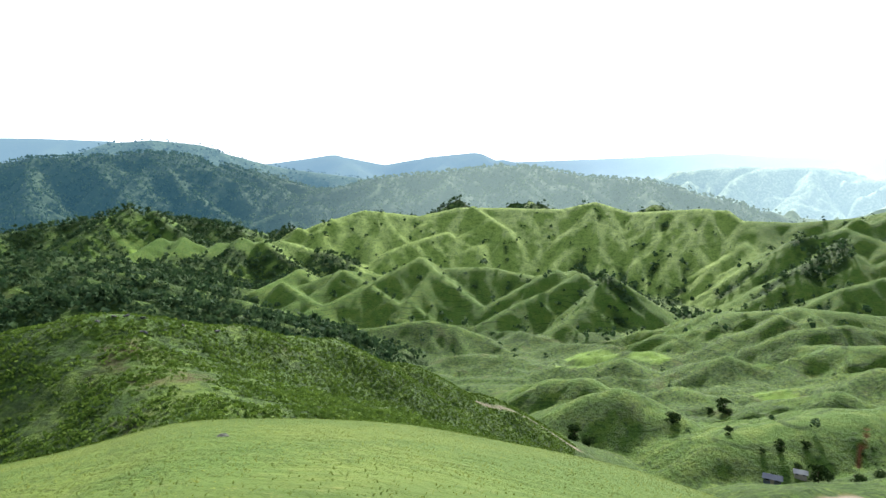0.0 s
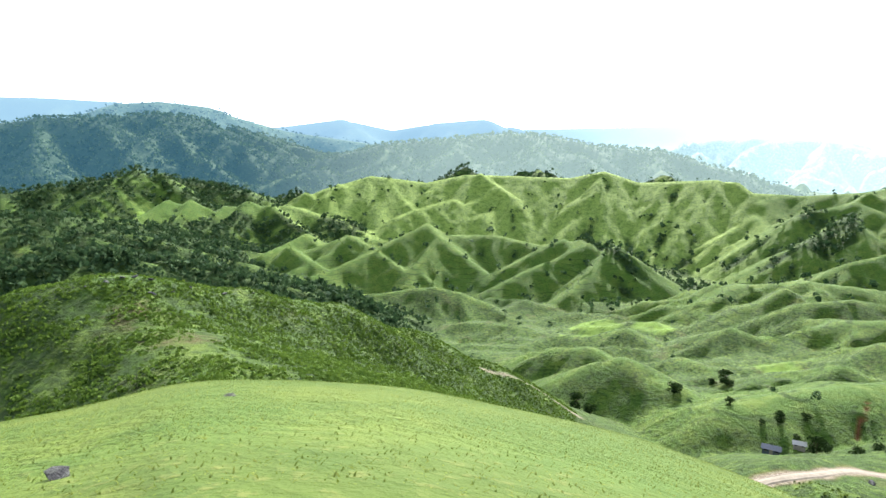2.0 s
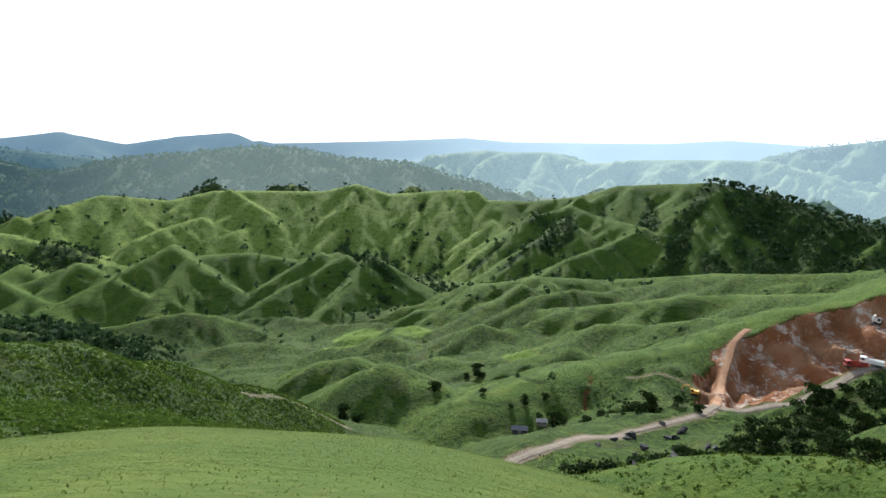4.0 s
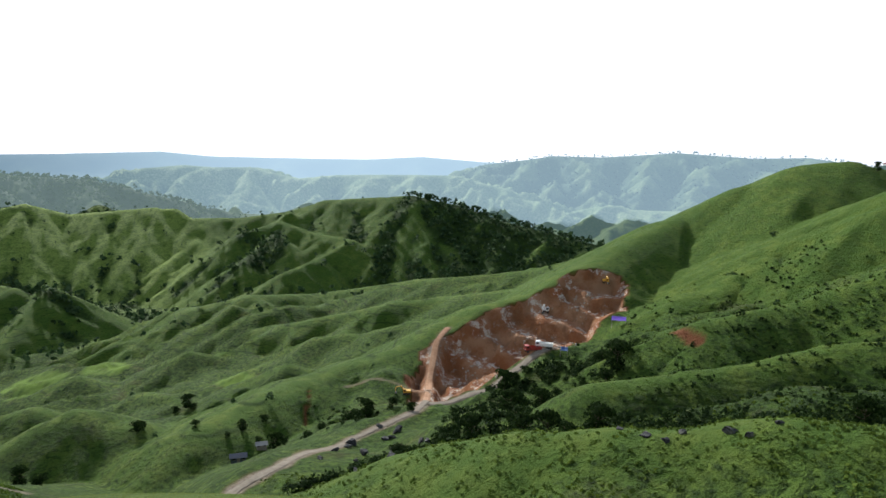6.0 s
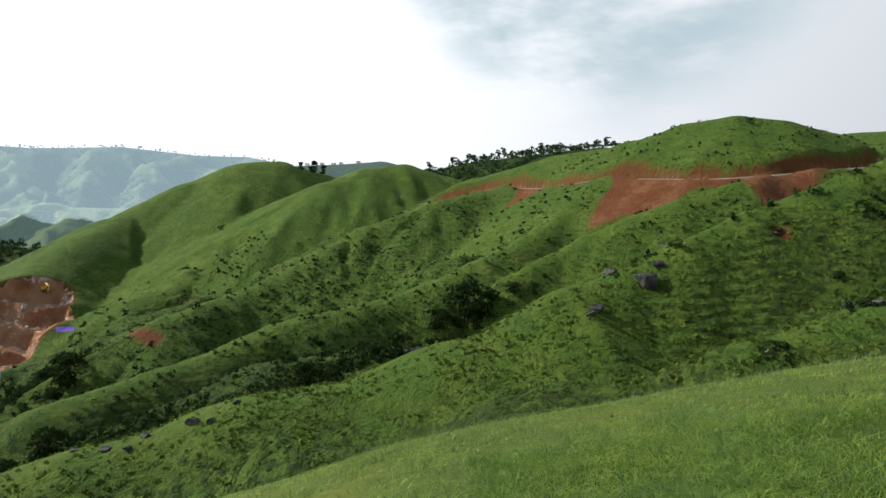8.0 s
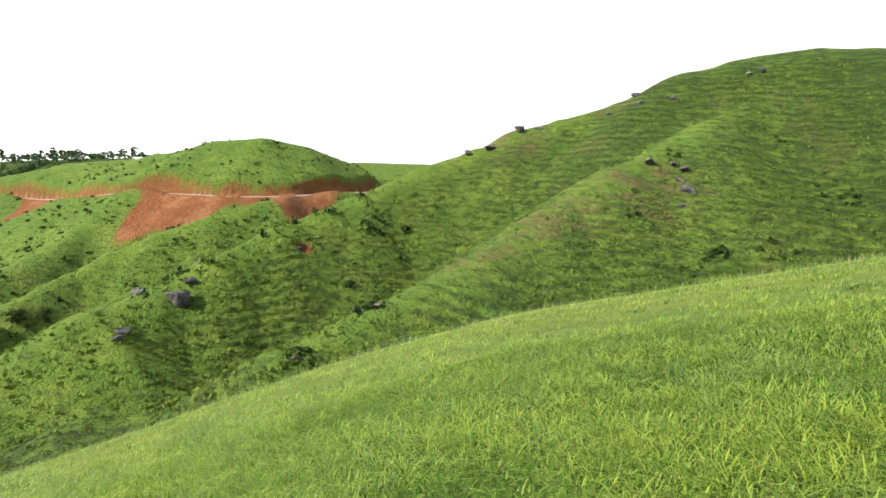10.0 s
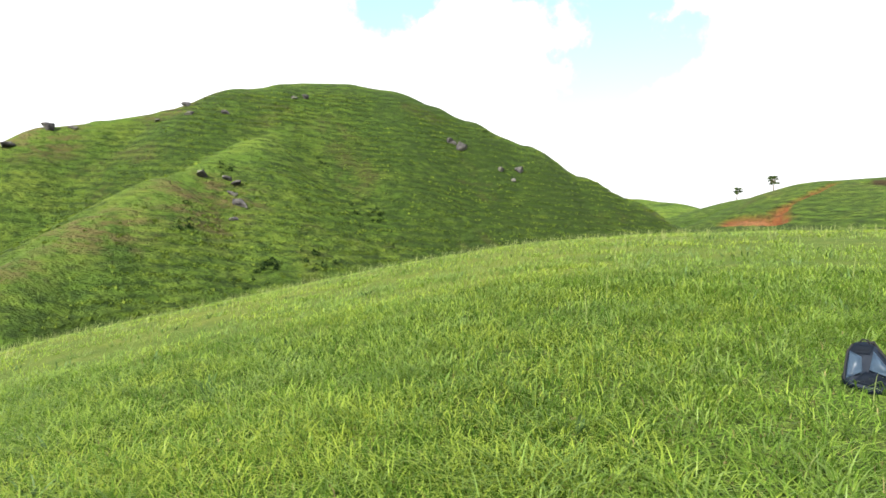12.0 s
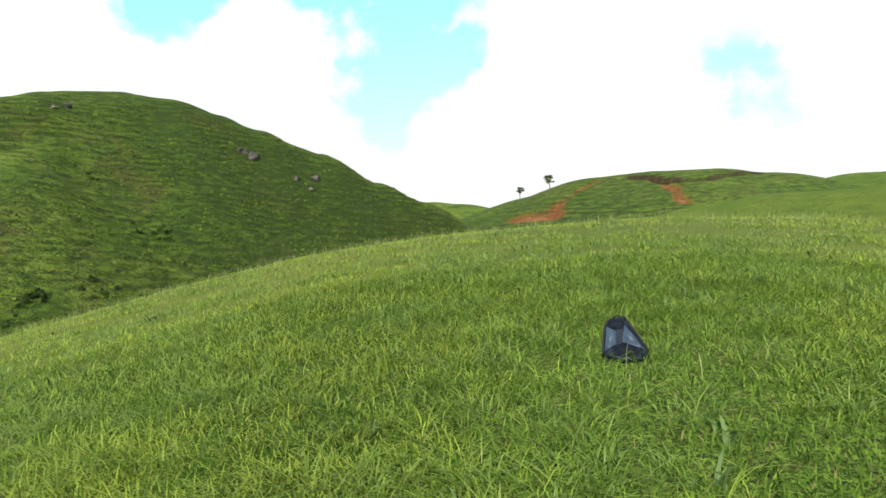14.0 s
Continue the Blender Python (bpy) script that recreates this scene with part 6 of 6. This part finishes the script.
def scrub_spots(count, a0, a1, r0, r1, rng, least=0.25, bands=True):
    x, y, r = polar_spots(count, a0, a1, r0, r1, rng, 1.4)
    g = ground(x, y)
    dens = g["scrub"] * (1 - np.maximum(g["earth"], g["track"])) * step(0.36, 0.6, fbm(x / 11.0, y / 11.0, 3, 131) + 0.10)
    if bands:   # rows along the cattle treads
        dens = dens * (0.25 + 0.75 * (np.abs((g["z"] / 1.9 + 1.2 * fbm(x / 14.0, y / 14.0, 2, 133)) % 1 - 0.5) < 0.2))
    keep = (dens > rng.uniform(0, 1, count) * 0.8 + 0.02) & (dens > least * 0.3) & (np.hypot(x, y) > 34) & ~((x < 105) & (x > -40) & (y < -20) & (np.hypot(x, y) > 112))
    return x[keep], y[keep], r[keep]


x, y, r = scrub_spots(60000, 62, 190, 38, 300, grng)
w = grng.uniform(0.22, 0.62, len(x)) * (0.7 + r / 200)
clumps("hillside_scrub", x, y, w, w * 0.30, 5, 0.42, SHRUB, "green scrub tufts along the cattle treads", grng)


def tread_spots(count, a0, a1, r0, r1, rng, least):
    """Tussocks in rows along the treads of a grazed slope."""
    x, y, r = polar_spots(count, a0, a1, r0, r1, rng, 1.7)
    g = ground(x, y)
    row = np.abs((g["z"] * 0.80 + 4.0 * fbm(x / 26.0, y / 26.0, 2, 133)) % 1 - 0.5)
    keep = (g["scrub"] > least) & (row < 0.17) & (g["earth"] + g["track"] < 0.1) & (fbm(x / 9.0, y / 9.0, 3, 135) > rng.uniform(0.28, 0.60, count)) & (own_hill(x, y) < g["z"] - 0.4)
    return x[keep], y[keep], r[keep]


x, y, r = tread_spots(110000, 112, 188, 56, 128, grng, 0.44)
w = grng.uniform(0.18, 0.48, len(x)) * (0.7 + r / 260)
clumps("hillside_tussocks", x, y, w, w * 0.30, 3, 0.42, TUSSOCK, "grass tussocks in rows along the cattle treads", grng, "grass")
x, y, r = polar_spots(11000, 30, 128, 40, 118, grng, 1.7)
keep = (own_hill(x, y) < ground(x, y)["z"] - 0.5) & (fbm(x / 8.0, y / 8.0, 3, 137) > grng.uniform(0.30, 0.62, len(x)))
x, y = x[keep], y[keep]
w = grng.uniform(0.3, 0.9, len(x))
clumps("spur_tufts", x, y, w, w * 0.5, 5, 0.34, SHRUB, "dark green tufts dotted over the grassy spur", grng, "grass")
x, y, r = polar_spots(52000, -36, 12, 52, 168, grng, 1.6)
g = ground(x, y)
keep = (g["scrub"] > 0.2) & (g["track"] < 0.1) & (fbm(x / 5.0, y / 5.0, 3, 139) + 0.25 * step(-16, -8, np.degrees(np.arctan2(x, y))) > grng.uniform(0.30, 0.62, len(x))) & (own_hill(x, y) < g["z"] - 0.5)
x, y = x[keep], y[keep]
w = grng.uniform(0.30, 0.85, len(x))
clumps("hilltop_scrub", x, y, w, w * 0.38, 4, 0.38, HILL_LEAF, "leafy green scrub covering the near hill", grng)
# bushes standing singly on the big hill
bush = np.array([(33.2, -78.3), (30.8, -79.3), (32.9, -95.7), (30.6, -95.6), (35.6, -74.0), (50.5, -87.7), (47.2, -73.7), (36.8, -70.9), (41.9, -101.8), (35.4, -74.6), (29.5, -95.6), (88.1, -48.5),
                 (56.3, -39.2), (55.2, -40.2), (53.3, -30.6), (52.0, -31.7), (88.4, -35.5), (87.8, -26.8)])
base = np.repeat(bush, 5, 0) + grng.normal(0, 0.9, (5 * len(bush), 2))
w = grng.uniform(0.5, 1.3, len(base))
clumps("hill_bushes", base[:, 0], base[:, 1], w, w * 0.6, 22, 0.2, LEAF, "small dark bushes on the big grass hill", grng)
x, y, r = scrub_spots(6500, 62, 128, 95, 290, grng, 0.1, False)
w = grng.uniform(0.6, 1.9, len(x)) ** 1.2
clumps("hillside_bushes", x, y, w, w * 0.55, 9, 0.27, LEAF, "dark bushes dotted over the green spurs", grng)
# thick scrub down the gullies
gully = [(60, 88), (72, 82), (80, 66), (90, 56), (98, 44), (104, 24), (110, 12), (122, 6), (140, -3), (160, -9), (176, -20)]
pts = np.array(gully, float)
u = grng.uniform(0, len(pts) - 1.001, 560)
k = u.astype(int)
base = pts[k] + (pts[k + 1] - pts[k]) * (u - k)[:, None] + grng.normal(0, 3.0, (560, 2))
w = grng.uniform(0.8, 2.8, 560)
clumps("gully_scrub", base[:, 0], base[:, 1], w, w * 0.7, 44, 0.15, LEAF, "dense dark bushes along the gully", grng)
spots = np.array([(285, 76), (275, 77), (264, 78), (268, 84), (243, 37), (233, 40), (226, 42), (225, 36), (231, 28), (244, 18), (205, 70), (205, 60), (190, 75), (221, 51), (148, 41), (155, 32), (164, 22), (171, 11), (225, 5), (118, 24), (126, 19), (123, 153), (126, 154), (120, 151), (128, 168), (112, 146)], float)
base = spots[grng.integers(0, len(spots), 420)] + grng.normal(0, 5.0, (420, 2))
w = grng.uniform(0.5, 1.8, 420)
clumps("hollow_scrub", base[:, 0], base[:, 1], w, w * 0.6, 26, 0.2, LEAF, "dark scrub gathered in the hollows between the spurs", grng)
foot = np.array([(104, 84), (120, 96), (138, 108), (156, 120), (172, 128), (186, 118), (196, 104), (205, 118), (150, 104), (178, 108)], float)
u = grng.uniform(0, len(foot) - 1.001, 420)
k = u.astype(int)
base = foot[k] + (foot[k + 1] - foot[k]) * (u - k)[:, None] + grng.normal(0, 5.0, (420, 2))
w = grng.uniform(1.2, 3.4, 420)
clumps("quarry_foot_scrub", base[:, 0], base[:, 1], w, w * 0.75, 40, 0.16, LEAF, "dense dark bushes below the quarry", grng)


def woods(name, a0, a1, r0, r1, tries, stray, tall, material, label, rng, blobs=3, per=4):
    """A wood, or scattered trees, over the slopes: many small uneven crowns."""
    x, y, r = polar_spots(tries, a0, a1, r0, r1, rng, 1.7)
    g = ground(x, y)
    keep = (rng.uniform(0, 1, tries) < g["forest"] * 0.95 + stray) & (g["earth"] + g["track"] + g["paddy"] < 0.1)
    x, y, z = x[keep], y[keep], g["z"][keep]
    n = len(x)
    h = tall * rng.uniform(0.5, 1.35, n)
    wide = h * rng.uniform(0.6, 1.05, n)
    lump = rng.normal(0, 0.2, (n, blobs, 3)) * wide[:, None, None]
    lump[:, :, 2] = rng.uniform(0.2, 0.75, (n, blobs)) * h[:, None]
    d = rng.normal(size=(n, blobs, per, 3))
    d /= np.linalg.norm(d, axis=3)[..., None]
    d[..., 2] = np.abs(d[..., 2])
    c = np.stack([x, y, z], 1)[:, None, None, :] + lump[:, :, None, :] + d * (wide * 0.25)[:, None, None, None]
    size = np.repeat(wide * (0.95 / (blobs * per) ** 0.5), blobs * per) * rng.uniform(0.6, 1.3, n * blobs * per)
    v, q = leaf_cards(c.reshape(-1, 3), size, d.reshape(-1, 3), rng)
    me = sheet_mesh(name, v, [q], material)
    # far woods store the mix for their painted haze glow
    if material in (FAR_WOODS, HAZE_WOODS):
        me.attributes.new("haze", "FLOAT", "POINT").data.foreach_set("value", haze_mix(np.degrees(np.arctan2(v[:, 0], v[:, 1])), np.hypot(v[:, 0], v[:, 1])))
    return tagged(new(name, me), label, "trees", "", "stuff")


frng = np.random.default_rng(8)
woods("valley_trees", -44, 75, 210, 450, 2600, 0.03, 3.4, WOODS, "small trees and bushes on the valley floor", frng, 5, 11)
woods("bank_woods", -44, -4, 330, 450, 3600, 0.0, 5.5, WOODS, "dark wood on the low bank beyond the near hill", frng, 2, 4)
woods("valley_woods", -44, 62, 450, 1150, 31000, 0.03, 7.0, WOODS, "dark green woods in the valley's gullies", frng, 2, 4)
woods("ridge_woods", 86, 112, 405, 490, 1300, 0.0, 4.2, WOODS, "dark wood on the ridge behind the road hill", frng, 4, 6)
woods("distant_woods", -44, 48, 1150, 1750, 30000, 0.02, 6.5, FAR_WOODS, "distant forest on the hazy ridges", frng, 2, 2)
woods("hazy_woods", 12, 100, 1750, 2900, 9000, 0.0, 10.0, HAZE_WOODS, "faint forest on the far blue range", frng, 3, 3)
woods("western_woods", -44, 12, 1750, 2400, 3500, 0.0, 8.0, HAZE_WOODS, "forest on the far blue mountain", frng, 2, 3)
